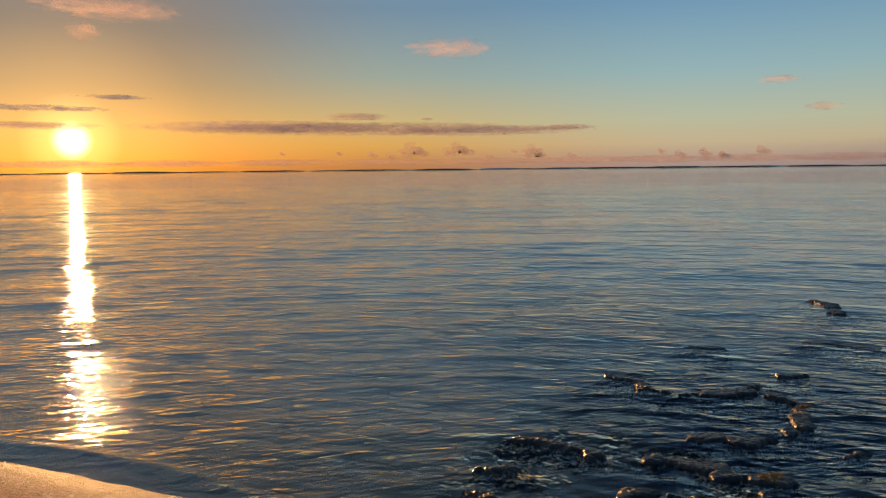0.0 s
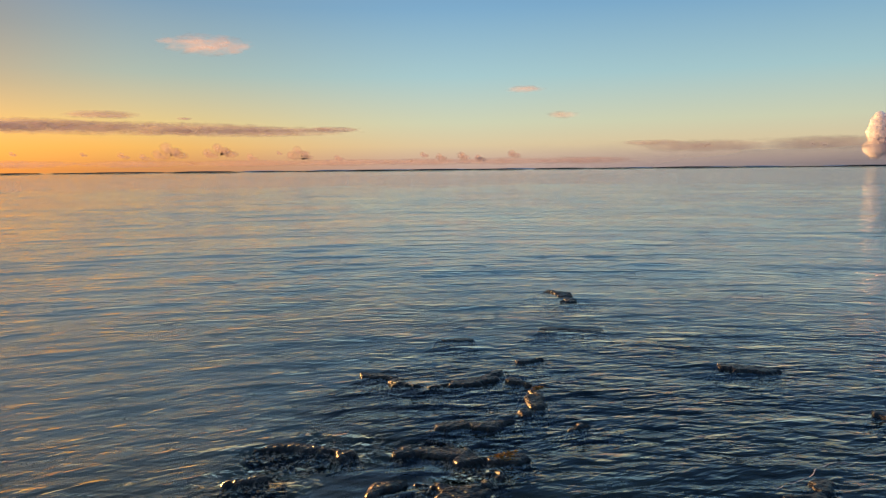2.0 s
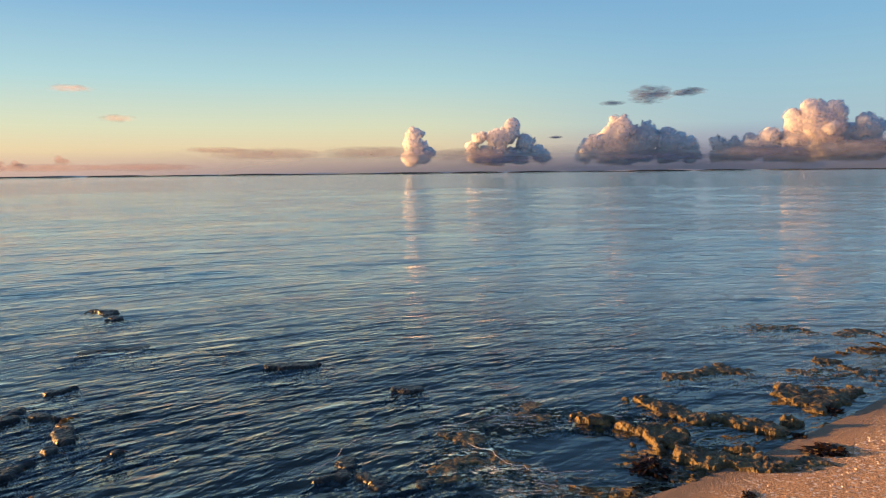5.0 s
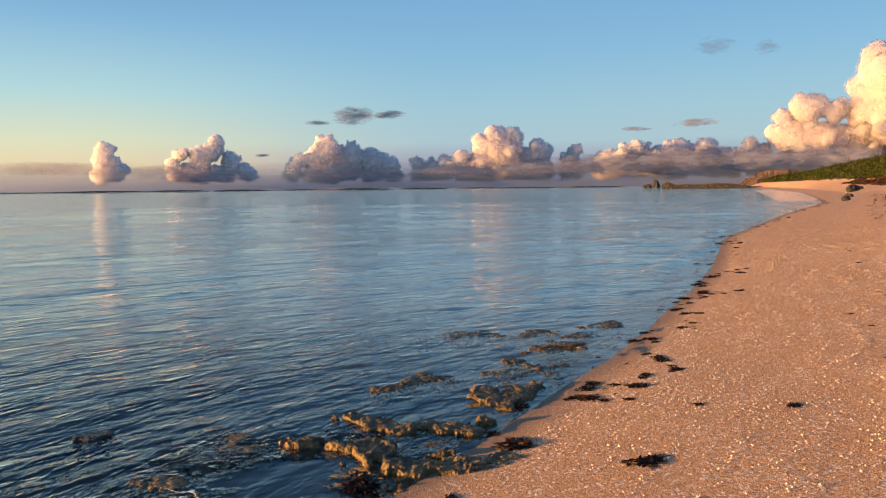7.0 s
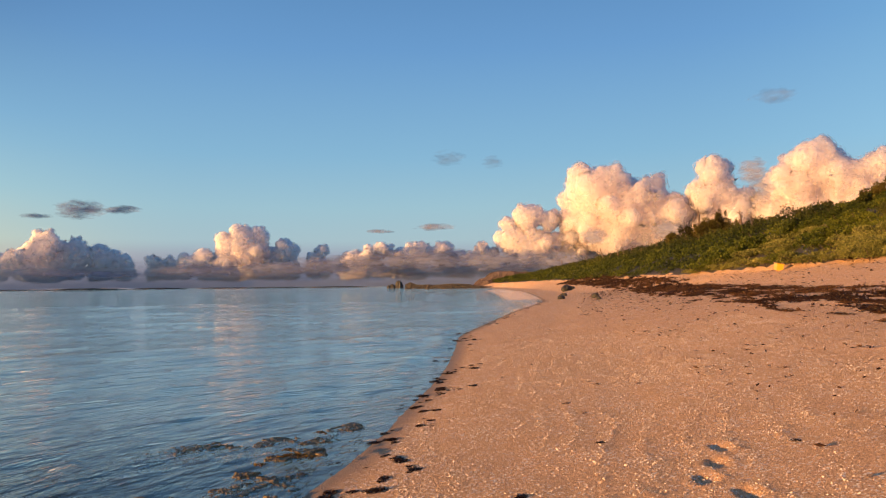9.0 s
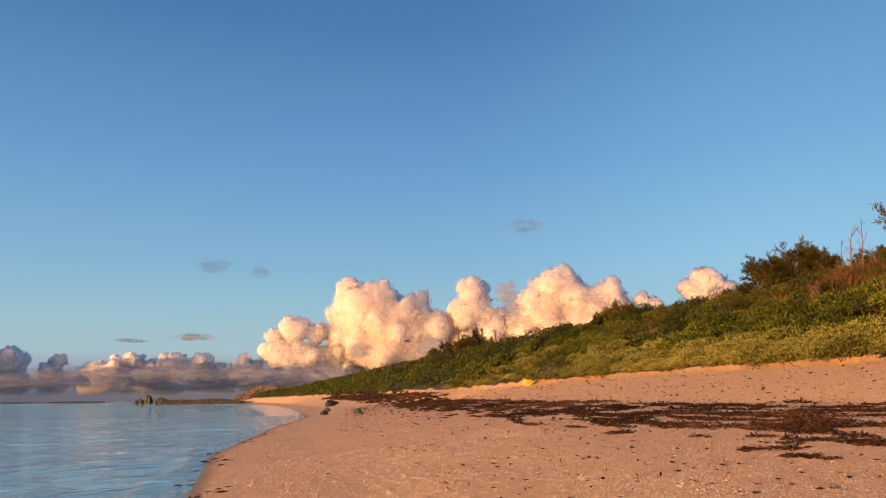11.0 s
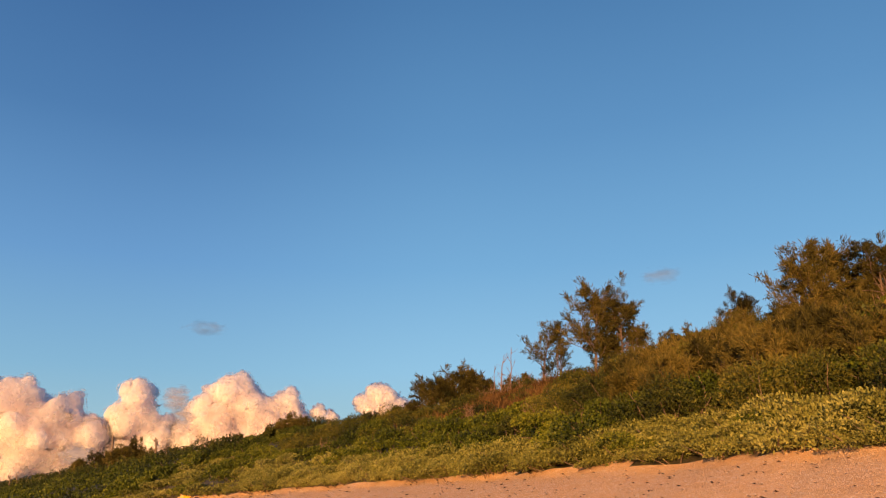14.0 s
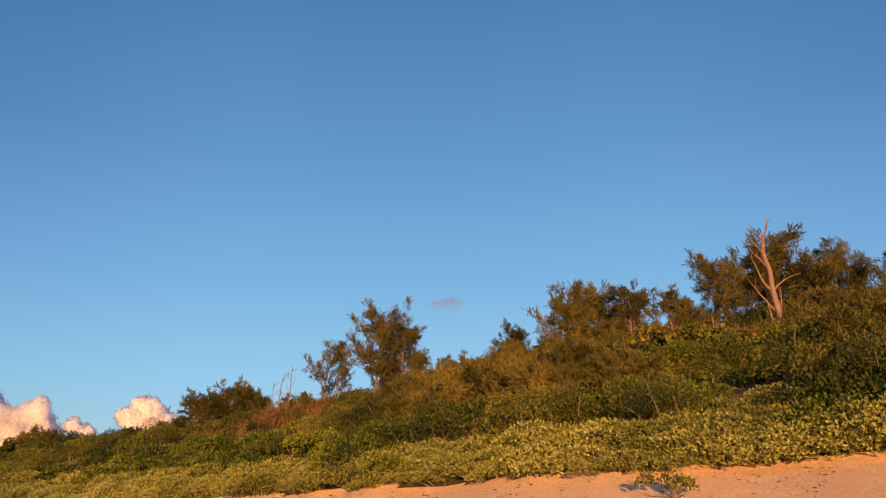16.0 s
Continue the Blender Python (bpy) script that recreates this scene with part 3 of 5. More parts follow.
CLOUDS = {
    "tall peach cumulus cloud lit by the low sun": [(53.9, 6.55, 2.66), (55.6, 7.00, 1.99), (57.9, 6.01, 2.21), (52.7, 6.31, 1.42), (59.6, 4.79, 2.21), (56.4, 4.56, 3.10), (52.9, 4.13, 2.21), (54.9, 2.75, 2.21), (59.7, 2.74, 1.99)],
    "narrow peach cumulus tower above the dune": [(62.8, 7.63, 1.59), (62.6, 6.27, 1.99), (63.9, 4.80, 2.21), (62.1, 2.94, 2.21), (65.2, 3.13, 1.99)],
    "broad peach cumulus wall above the dune": [(69.0, 7.91, 2.04), (68.0, 6.28, 2.21), (70.6, 7.13, 2.21), (73.0, 7.54, 1.59), (71.5, 5.40, 2.21), (66.3, 4.38, 1.99), (68.8, 3.73, 2.21), (73.6, 6.02, 1.59)],
    "small cream cumulus peeping over the scrub": [(80.3, 8.17, 1.33), (79.0, 7.64, 1.06), (81.6, 7.48, 1.06), (80.0, 6.75, 1.33), (75.5, 6.98, 0.75), (76.5, 6.62, 0.66)],
    "pink mounded cumulus beside the tall peach one": [(48.9, 5.05, 1.33), (50.4, 4.84, 1.11), (47.2, 4.64, 0.71), (47.5, 3.13, 1.33), (49.9, 2.74, 1.77), (51.9, 3.06, 1.55), (48.6, 1.80, 1.68), (51.0, 1.41, 1.55), (53.4, 2.03, 1.68)],
    "mauve grey cloud bank above the headland": [(34.9, 1.67, 0.97), (37.5, 2.71, 0.89), (36.0, 1.93, 1.24), (40.6, 2.51, 1.06), (42.1, 2.67, 0.89), (39.3, 1.63, 1.51), (42.9, 1.51, 1.51), (45.1, 2.64, 0.80), (45.9, 1.56, 1.24), (44.2, 1.50, 1.15)],
    "pink and mauve ridge of cumulus over the sea": [(20.5, 1.79, 0.80), (22.8, 1.63, 0.97), (26.8, 3.76, 1.06), (28.1, 3.68, 0.89), (25.6, 2.90, 1.15), (27.2, 2.48, 1.77), (29.8, 2.13, 1.42), (30.6, 2.82, 0.58), (32.8, 2.69, 0.58), (21.6, 1.30, 1.06), (24.0, 1.96, 0.97), (25.6, 1.62, 1.33), (28.9, 1.40, 1.24), (32.3, 1.60, 0.97)],
    "pink cumulus tower over the sea": [(13.7, 2.86, 1.24), (13.2, 2.20, 1.42), (15.3, 2.22, 1.33), (17.1, 2.03, 1.15), (11.9, 1.92, 0.97), (18.4, 1.63, 0.89), (14.6, 1.54, 1.15), (11.2, 1.61, 0.80)],
    "spired pink cumulus with a grey flank": [(5.4, 3.43, 0.58), (5.2, 2.75, 0.80), (4.3, 2.33, 1.02), (3.0, 2.56, 0.66), (6.5, 2.04, 0.89), (3.9, 1.29, 1.15), (5.4, 1.10, 0.97), (7.5, 1.33, 0.71), (2.3, 1.83, 0.62)],
    "single cream cloud knob above the low bank": [(-2.1, 2.75, 0.72), (-2.4, 2.15, 0.7), (-1.6, 2.1, 0.6), (-2.3, 1.45, 0.85), (-1.4, 1.4, 0.8)],
}
for k, (label, puffs) in enumerate(CLOUDS.items()):
    cumulus(puffs, label, 20 + k + 50 * (k == 2))


def thin_cloud(az, el, half_w, half_h, mat, label, lean=0.0, dist=3600):
    v, f = lumpy(BALL4[0], 1.3, 0.12, az), BALL4[1]
    ob = new("thin_cloud", mesh("thin_cloud", v, f, mat, True))
    m = look(heading(az, el, dist), (0, 0, EYE_Z), lean) @ Euler((radians(-90), 0, 0)).to_matrix().to_4x4()
    a, b = dist * math.tan(radians(half_w)), dist * math.tan(radians(half_h))
    ob.matrix_world = m @ Matrix.Diagonal((a, min(a, b * 2), b, 1))
    return tagged(ob, label, "cloud", "thin clouds")


BARS = [(-57, 3.1, 20, 0.75), (-48, 2.9, 12, 0.6), (-64, 3.25, 14, 0.7), (-57.5, 4.01, 3.8, 0.45), (-41.4, 3.06, 3.4, 0.32), (-52.0, 3.81, 0.9, 0.14), (-79.7, 4.36, 7.2, 0.32),
        (-74.5, 5.24, 3.4, 0.25), (-79.7, 3.20, 5.8, 0.4)]
for az, el, a, b in BARS:
    thin_cloud(az, el, a, b, BAR if el < 4.2 else WISP, "long flat grey cloud bar near the rising sun")
for az, el, a, b in [(-23.6, 4.02, 1.6, 0.4), (-74.8, 11.18, 6.4, 1.3), (-76.3, 9.60, 1.5, 0.9), (-50.3, 9.10, 4.6, 1.0), (-26.4, 5.98, 2.0, 0.4)]:
    thin_cloud(az, el, a, b, BLUSH, "faint pink wisp of high cloud")
for az, el, a, b in [(15.7, 5.52, 2.3, 0.95), (18.3, 5.62, 1.8, 0.45), (13.0, 4.99, 1.4, 0.3), (41.5, 4.54, 2.1, 0.4), (37.2, 4.21, 1.4, 0.24), (8.8, 2.56, 0.8, 0.17), (65.3, 7.9, 1.4, 1.3), (65.9, 6.6, 1.1, 1.2)]:
    thin_cloud(az, el, a, b, SHADE_TINT, "scrap of cloud with dark grey shade in its colour")
for az, el, a, b in [(42.7, 9.89, 1.8, 0.8), (46.1, 9.49, 1.1, 0.7), (66.9, 13.11, 2.3, 0.8), (102.6, 16.39, 2.1, 0.9)]:
    thin_cloud(az, el, a, b, FAINT, "faint grey wisp of cloud in clear sky")
for az, el, a, b in [(-13.5, 1.5, 6.5, 0.5), (-5.5, 1.55, 6.0, 0.55), (-17.0, 1.8, 3.5, 0.25), (2.0, 1.3, 5.0, 0.6)]:
    thin_cloud(az, el, a, b * 1.3, DUSK, "long low mauve cloud bank over the horizon")


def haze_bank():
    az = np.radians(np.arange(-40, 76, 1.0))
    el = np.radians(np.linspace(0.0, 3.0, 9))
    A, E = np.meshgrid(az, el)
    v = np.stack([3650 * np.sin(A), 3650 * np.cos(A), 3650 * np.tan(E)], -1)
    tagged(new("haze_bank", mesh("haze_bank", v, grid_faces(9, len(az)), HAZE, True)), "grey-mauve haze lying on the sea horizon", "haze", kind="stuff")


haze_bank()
# shade for the cloud bases, laid over them as tinted wisps
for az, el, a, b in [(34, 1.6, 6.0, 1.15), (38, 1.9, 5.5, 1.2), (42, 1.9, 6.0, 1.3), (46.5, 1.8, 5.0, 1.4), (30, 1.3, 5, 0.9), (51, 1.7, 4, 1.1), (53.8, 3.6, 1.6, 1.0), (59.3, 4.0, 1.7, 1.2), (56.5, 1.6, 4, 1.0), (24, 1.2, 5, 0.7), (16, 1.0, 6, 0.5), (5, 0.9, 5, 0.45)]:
    thin_cloud(az, el, a, b, SHADE_BANK, "grey-mauve wisp tinted as shade over the cloud bases")
for az, el, r in [(-53.4, 1.69, 0.66), (-54.0, 1.27, 0.53), (-52.7, 1.36, 0.53), (-49.8, 1.69, 0.58), (-50.5, 1.35, 0.53), (-49.2, 1.43, 0.53), (-44.0, 1.49, 0.58), (-44.5, 1.15, 0.44), (-43.4, 1.14, 0.40), (-45.4, 1.33, 0.22), (-63.2, 1.28, 0.22), (-58.9, 1.24, 0.22), (-56.4, 1.16, 0.35), (-55.0, 1.07, 0.35), (-31.4, 1.04, 0.44), (-34.4, 1.15, 0.31), (-27.5, 1.16, 0.44), (-33.1, 0.97, 0.40), (-30.1, 0.85, 0.40), (-47.5, 1.04, 0.40), (-41.0, 0.95, 0.35)]:
    thin_cloud(az, el, r * 1.1, r, DUSK, "small mauve cloud puff near the horizon")
    thin_cloud(az + r * 0.7, el - r * 0.4, r * 1.5, r * 0.75, DUSK, "small mauve cloud puff near the horizon")
for az in range(-84, -20, 7):
    thin_cloud(az + 1.5 * math.sin(az), 0.55, 6.5, 0.42, DUSK, "flat mauve cloud layer along the sea horizon")

# ---- plants ----


def leaf_quads(p, way, size, width, r):
    """Small folded leaves at the points p along the ways."""
    n = len(p)
    t = np.cross(way, r.normal(size=(n, 3)))
    t /= np.linalg.norm(t, axis=1)[:, None] + 1e-9
    up = np.cross(t, way)
    size = np.broadcast_to(size, n)[:, None]
    w = t * size * width / 2
    mid = p + way * size * 0.55 + up * size * 0.06
    v = np.stack([p, mid + w, p + way * size, mid - w], 1).reshape(-1, 3)
    return v, np.arange(n * 4).reshape(n, 4)


def unit(a):
    return a / (np.linalg.norm(a, axis=-1, keepdims=True) + 1e-9)


def tube(path, radii, sides=6):
    path = np.asarray(path, float)
    ways = unit(np.gradient(path, axis=0))
    ref = np.array([0.31, 0.95, 0.05])
    a = unit(np.cross(ways, ref))
    b = np.cross(ways, a)
    ang = np.linspace(0, 2 * math.pi, sides, endpoint=False)
    ring = a[:, None, :] * np.cos(ang)[None, :, None] + b[:, None, :] * np.sin(ang)[None, :, None]
    v = (path[:, None, :] + ring * np.asarray(radii)[:, None, None]).reshape(-1, 3)
    f = []
    for i in range(len(path) - 1):
        for k in range(sides):
            j = (k + 1) % sides
            f.append((i * sides + k, i * sides + j, (i + 1) * sides + j, (i + 1) * sides + k))
    return v, f


def joined(pieces):
    verts, faces, n = [], [], 0
    for v, f in pieces:
        verts.append(np.asarray(v))
        faces += [tuple(int(i) + n for i in face) for face in f]
        n += len(v)
    return np.concatenate(verts), faces


def bough(start, way, length, r, bend=0.25, steps=6, lift=0.0):
    p, d, out = np.array(start, float), unit(np.array(way, float)), [np.array(start, float)]
    for _ in range(steps):
        d = unit(d + r.normal(0, bend, 3) / steps ** 0.5 + np.array([0, 0, lift / steps]))
        p = p + d * length / steps
        out.append(p)
    return np.array(out)


def shrub_meshes(mat, r, radius, high, leaves, size, width, lumps=7):
    c = np.stack([r.normal(0, 0.5, lumps) * radius, r.normal(0, 0.5, lumps) * radius, r.uniform(0.15, 0.55, lumps) * high], 1)
    rad = r.uniform(0.35, 0.62, lumps) * radius
    k = r.integers(lumps, size=leaves)
    d = r.normal(size=(leaves, 3))
    d[:, 2] = np.abs(d[:, 2]) * 0.9 + 0.05
    d = unit(d)
    p = c[k] + d * rad[k][:, None] * np.array([1, 1, high / radius * 0.9]) * r.uniform(0.78, 1.03, leaves)[:, None]
    p[:, 2] = np.maximum(p[:, 2], 0.02)
    way = unit(d + r.normal(0, 0.75, (leaves, 3)))
    v, f = leaf_quads(p, way, size * r.uniform(0.6, 1.3, leaves), width, r)
    stems = []
    for i in range(lumps):
        stems.append(tube(bough((c[i][0] * 0.2, c[i][1] * 0.2, -0.05), c[i] + np.array([0, 0, 0.2]), float(np.linalg.norm(c[i])) + 0.2, r, 0.4), np.linspace(0.018, 0.006, 7) * radius, 4))
    return mesh("foliage", v, f, mat), mesh("woody_base", *joined(stems), BARK)


def shrub(name, meshes, label, category, group, m):
    ob = new(name)
    part("foliage", meshes[0], ob)
    part("woody_base", meshes[1], ob, "bare brown twigs")
    ob.matrix_basis = m
    return tagged(ob, label, category, group)


vr = np.random.default_rng(11)
MAT_SHRUB = [shrub_meshes(OLIVE, vr, 1.15, 0.6, 4200, 0.066, 0.55, 10) for _ in range(3)]
GREEN_SHRUB = [shrub_meshes(GREEN, vr, 1.1, 0.8, 3600, 0.078, 0.6, 9) for _ in range(3)]
SCRUB_SHRUB = [shrub_meshes(SCRUB, vr, 1.0, 1.1, 4600, 0.065, 0.35, 11) for _ in range(3)]
GRAPE_SHRUB = [shrub_meshes(SEAGRAPE, vr, 1.0, 1.0, 2200, 0.12, 0.8, 10) for _ in range(2)]
FAR_MAT = [shrub_meshes(OLIVE, vr, 1.15, 0.6, 2600, 0.1, 0.5, 9) for _ in range(2)]
FAR_GREEN = [shrub_meshes(GREEN, vr, 1.1, 0.8, 2500, 0.1, 0.5, 9) for _ in range(2)]
FAR_BROWN = [shrub_meshes(SCRUB, vr, 1.0, 1.1, 2400, 0.09, 0.45, 9) for _ in range(2)]


def place(u, v, scale, turn, sink=0.08, lean=(0, 0)):
    x, y, _ = spot(u, v)
    return pose(x, y, top(u, v) - sink * scale, lean[0], lean[1], turn) @ Matrix.Scale(scale, 4)


def dune_cover():
    """Shrubs over the near slope: a pale mat along the sand, greener above, brown scrub to the crest."""
    kinds = (("dune_shrub", MAT_SHRUB, "low olive-green beach shrub with pale waxy leaves", "shrub", "olive shrubs on the dune foot"),
             ("green_shrub", GREEN_SHRUB, "bright green leafy shrub on the dune slope", "shrub", "green shrubs on the dune"),
             ("scrub_bush", SCRUB_SHRUB, "dark brownish-green scrub bush near the dune crest", "bush", "scrub on the dune crest"))
    spots = []
    for _ in range(9000):
        u, h = vr.uniform(-9, 76), vr.random() ** 1.05
        gap = 1.0 + 0.35 * h + (0.5 if u > 30 else 0)
        f = float(foot(np.array([u]))[0])
        v = f + 0.5 + h * (40.5 - f)
        if any(abs(u - a) < gap and (u - a) ** 2 + (v - b) ** 2 < gap * gap for a, b, _ in spots):
            continue
        spots.append((u, v, h))
        if len(spots) > 640:
            break
    for u, v, h in spots:
        mood = float(fnoise(np.array([u * 0.16]), np.array([v * 0.16 + 7]), 3, 1)[0])
        close = u < 22
        key = h * (2.0 if close else 1.0) + (mood - 0.5) * 1.5
        kind = 0 if key < (0.28 if close else 0.14) else 1 if key < (0.68 if close else 0.55) else 2
        if kind == 1 and close and vr.random() < 0.25:
            kind = 2
        name, meshes, label, cat, group = kinds[kind]
        size = vr.uniform(0.8, 1.4) * (1 + 0.2 * (u > 40)) * (1.0 if close else 0.8 + 0.35 * vr.random() ** 2) * (1 + 0.2 * (close and kind > 0))
        meshes = (meshes, (FAR_MAT, FAR_GREEN, FAR_BROWN)[kind])[u > 24]
        tall = vr.uniform(0.9, 1.3) if close and kind == 2 else vr.uniform(0.85, 1.2) if close else vr.uniform(0.8, 1.3)
        shrub(name, meshes[vr.integers(len(meshes))], label, cat, group, place(u, v, size, vr.uniform(0, 360), 0.24 if kind == 0 else 0.14) @ Matrix.Diagonal((1, 1, tall, 1)))


dune_cover()
for k, (az, v, size) in enumerate(((103.0, 35, 1.5), (104.2, 35.5, 1.7), (105.2, 34.5, 1.5), (106.4, 33, 1.4), (108.0, 32, 1.3), (117.2, 28, 1.4), (118.6, 27.5, 1.5), (120.2, 28, 1.6), (121.9, 28.5, 1.7), (123.4, 28, 1.6), (124.8, 28.5, 1.4), (116.2, 27, 1.2), (107.2, 34, 1.4),
                                   (119.4, 26, 1.1), (122.6, 26.5, 1.2), (133, 27, 1.3), (136, 27, 1.4))):
    a = radians(az)
    r = (v * math.sqrt(2) - 0.16) / (math.sin(a) - math.cos(a))
    x, y = 0.36 + r * math.sin(a), 0.2 + r * math.cos(a)
    shrub("broadleaf_shrub", GRAPE_SHRUB[k % 2], "broad-leaved shrub with yellow and orange leaves", "shrub", "yellowing shrubs on the dune", place((x + y) * R2, (x - y) * R2, size, vr.uniform(0, 360)))
for k in range(210):
    u = float(vr.uniform(-8, 46))
    v = float(foot(np.array([u]))[0]) + float(vr.uniform(0.25, 3.0) if u < 14 else vr.uniform(0.25, 2.2))
    shrub("dune_shrub", MAT_SHRUB[k % 3], "low olive-green beach shrub with pale waxy leaves", "shrub", "olive shrubs on the dune foot", place(u, v, vr.uniform(0.8, 1.35), vr.uniform(0, 360), 0.2) @ Matrix.Diagonal((1, 1, vr.uniform(0.8, 1.3), 1)))


def far_cover():
    """Beyond the near slope the cover is one mass of leaves in mounds."""
    n = 170000
    u = 70 + 330 * vr.random(n) ** 1.5
    h = vr.random(n)
    f = foot(u)
    v = f + 0.3 + h * (44 - f)
    mound = fnoise(u * 0.45, v * 0.45, 3, 2)
    z = ground_z(u, v) + (0.2 + 3.4 * np.clip(mound - 0.36, 0, 1) + h * 0.5) * vr.uniform(0.35, 1.0, n) ** 0.5
    p = np.stack([(u + v) * R2, (u - v) * R2, z], 1)
    way = unit(vr.normal(size=(n, 3)) + np.array([0, 0, 0.8]))
    vv, ff = leaf_quads(p, way, (0.13 + u * 0.0011) * vr.uniform(0.6, 1.4, n), 0.6, vr)
    me = mesh("far_scrub", vv, ff, GREEN)
    me.materials.append(SCRUB)
    me.polygons.foreach_set("material_index", ((h + (mound - 0.5) * 1.2 + vr.normal(0, 0.1, n)) > 0.62).astype(np.int32))
    tagged(new("far_scrub", me), "dense green scrub covering the far dune", "scrub", kind="stuff")


far_cover()


def casuarina_meshes(r, high, spread_by, needles, lean=0.15, bare=0.3, stems=1, limbs=17, needle=0.055, upward=0.55):
    """Trunks, rising limbs and twigs; every twig ends in tufts of thin drooping needles."""
    wood, tufts, ways = [], [], []
    for s in range(stems):
        base = np.array([r.normal(0, 0.3) * (stems > 1), r.normal(0, 0.3) * (stems > 1), -0.2])
        way0 = np.array([lean + r.normal(0, 0.12) + (stems > 1) * r.normal(0, 0.2), r.normal(0, 0.12) + (stems > 1) * r.normal(0, 0.2), 1.0])
        trunk = bough(base, way0, high * (0.86 if stems == 1 else r.uniform(0.6, 0.9)), r, 0.24, 9, 0.1)
        wood.append(tube(trunk, np.linspace(0.02, 0.004, 10) * high, 7))
        for k in range(limbs):
            t = bare + (0.98 - bare) * ((k + r.random()) / limbs) ** 0.8
            j = min(int(t * 9), 8)
            p = trunk[j] + (trunk[j + 1] - trunk[j]) * (t * 9 - j)
            a = r.uniform(0, 6.28)
            d = np.array([math.cos(a) + lean * 1.4, math.sin(a), r.uniform(0.5, 1.5) * upward])
            along = (t - bare) / (1 - bare)
            length = spread_by * r.uniform(0.55, 1.0) * (0.75 + 0.7 * along - 0.95 * along ** 2.2)
            limb = bough(p, d, length, r, 0.35, 6, 0.3)
            wood.append(tube(limb, np.linspace(0.0075, 0.0015, 7) * high * (1.1 - 0.5 * t), 4))
            for q in range(6):
                e = limb[1 + q]
                twig = bough(e, d * 0.6 + r.normal(0, 0.75, 3) + np.array([0, 0, 0.35]), length * r.uniform(0.22, 0.42), r, 0.4, 3, 0.15)
                wood.append(tube(twig, np.linspace(0.0022, 0.0008, 4) * high, 3))
                for i in (1, 2, 3):
                    tufts.append(twig[i])
                    ways.append(twig[i] - twig[i - 1])
    tufts, ways = np.array(tufts), unit(np.array(ways))
    n = len(tufts) * needles
    at = np.repeat(np.arange(len(tufts)), needles)
    p = tufts[at] + r.normal(0, 0.016 * high, (n, 3))
    way = unit(ways[at] + r.normal(0, 0.5, (n, 3)) + np.array([0.12, 0, 0.1]))
    v, f = leaf_quads(p, way, high * needle * r.uniform(0.6, 1.4, n), 0.13, r)
    return mesh("crown", v, f, NEEDLE), mesh("trunk", *joined(wood), BARK, True), float(np.percentile(v[:, 2], 99.9))


def tree(meshes, label, m, group="casuarina trees on the dune"):
    ob = new("casuarina_tree")
    part("trunk", meshes[1], ob)
    part("crown", meshes[0], ob, "feathery grey-green needle crown")
    ob.matrix_basis = m
    return tagged(ob, label, "tree", group)


BROAD = [casuarina_meshes(vr, 6.0, 3.7, 17, 0.06, 0.24, 1, 24), casuarina_meshes(vr, 6.0, 3.2, 17, 0.12, 0.2, 1, 24), casuarina_meshes(vr, 6.0, 3.2, 17, 0.1, 0.12, 2, 16)]
SWEPT = [casuarina_meshes(vr, 6.0, 3.2, 17, 0.34, 0.3, 1, 22), casuarina_meshes(vr, 6.0, 3.0, 17, 0.26, 0.3, 1, 22)]
OPEN = [casuarina_meshes(vr, 6.0, 2.8, 11, 0.08, 0.2, 1, 20, 0.05, 0.8), casuarina_meshes(vr, 6.0, 2.5, 11, 0.14, 0.2, 1, 18, 0.05, 0.9)]
BUSHY = [casuarina_meshes(vr, 4.0, 2.0, 12, 0.1, 0.04, 3, 13, 0.085, 0.7), casuarina_meshes(vr, 4.0, 1.8, 12, 0.15, 0.04, 3, 13, 0.085, 0.9), casuarina_meshes(vr, 4.0, 2.2, 11, 0.2, 0.04, 4, 11, 0.085, 0.6)]
STAND = (0.36, 0.2)


def sighted(az, v):
    """The place inland by v that lies at the compass angle az from where the camera stands."""
    a = radians(az)
    r = (v * math.sqrt(2) - STAND[0] + STAND[1]) / (math.sin(a) - math.cos(a))
    x, y = STAND[0] + r * math.sin(a), STAND[1] + r * math.cos(a)
    return (x + y) * R2, (x - y) * R2, r


def tall_as(az, v, el):
    """The place, and how high a thing there stands whose top is seen el degrees up."""
    u, v, r = sighted(az, v)
    return u, v, max(EYE_Z + r * math.tan(radians(el)) - top(u, v), 0.8)


def planted(az, v, el, meshes, label, turn=None, lean=(0, 0)):
    u, v, height = tall_as(az, v, el)
    return tree(meshes, label, place(u, v, height / meshes[2], vr.uniform(0, 360) if turn is None else turn, 0.05, lean))


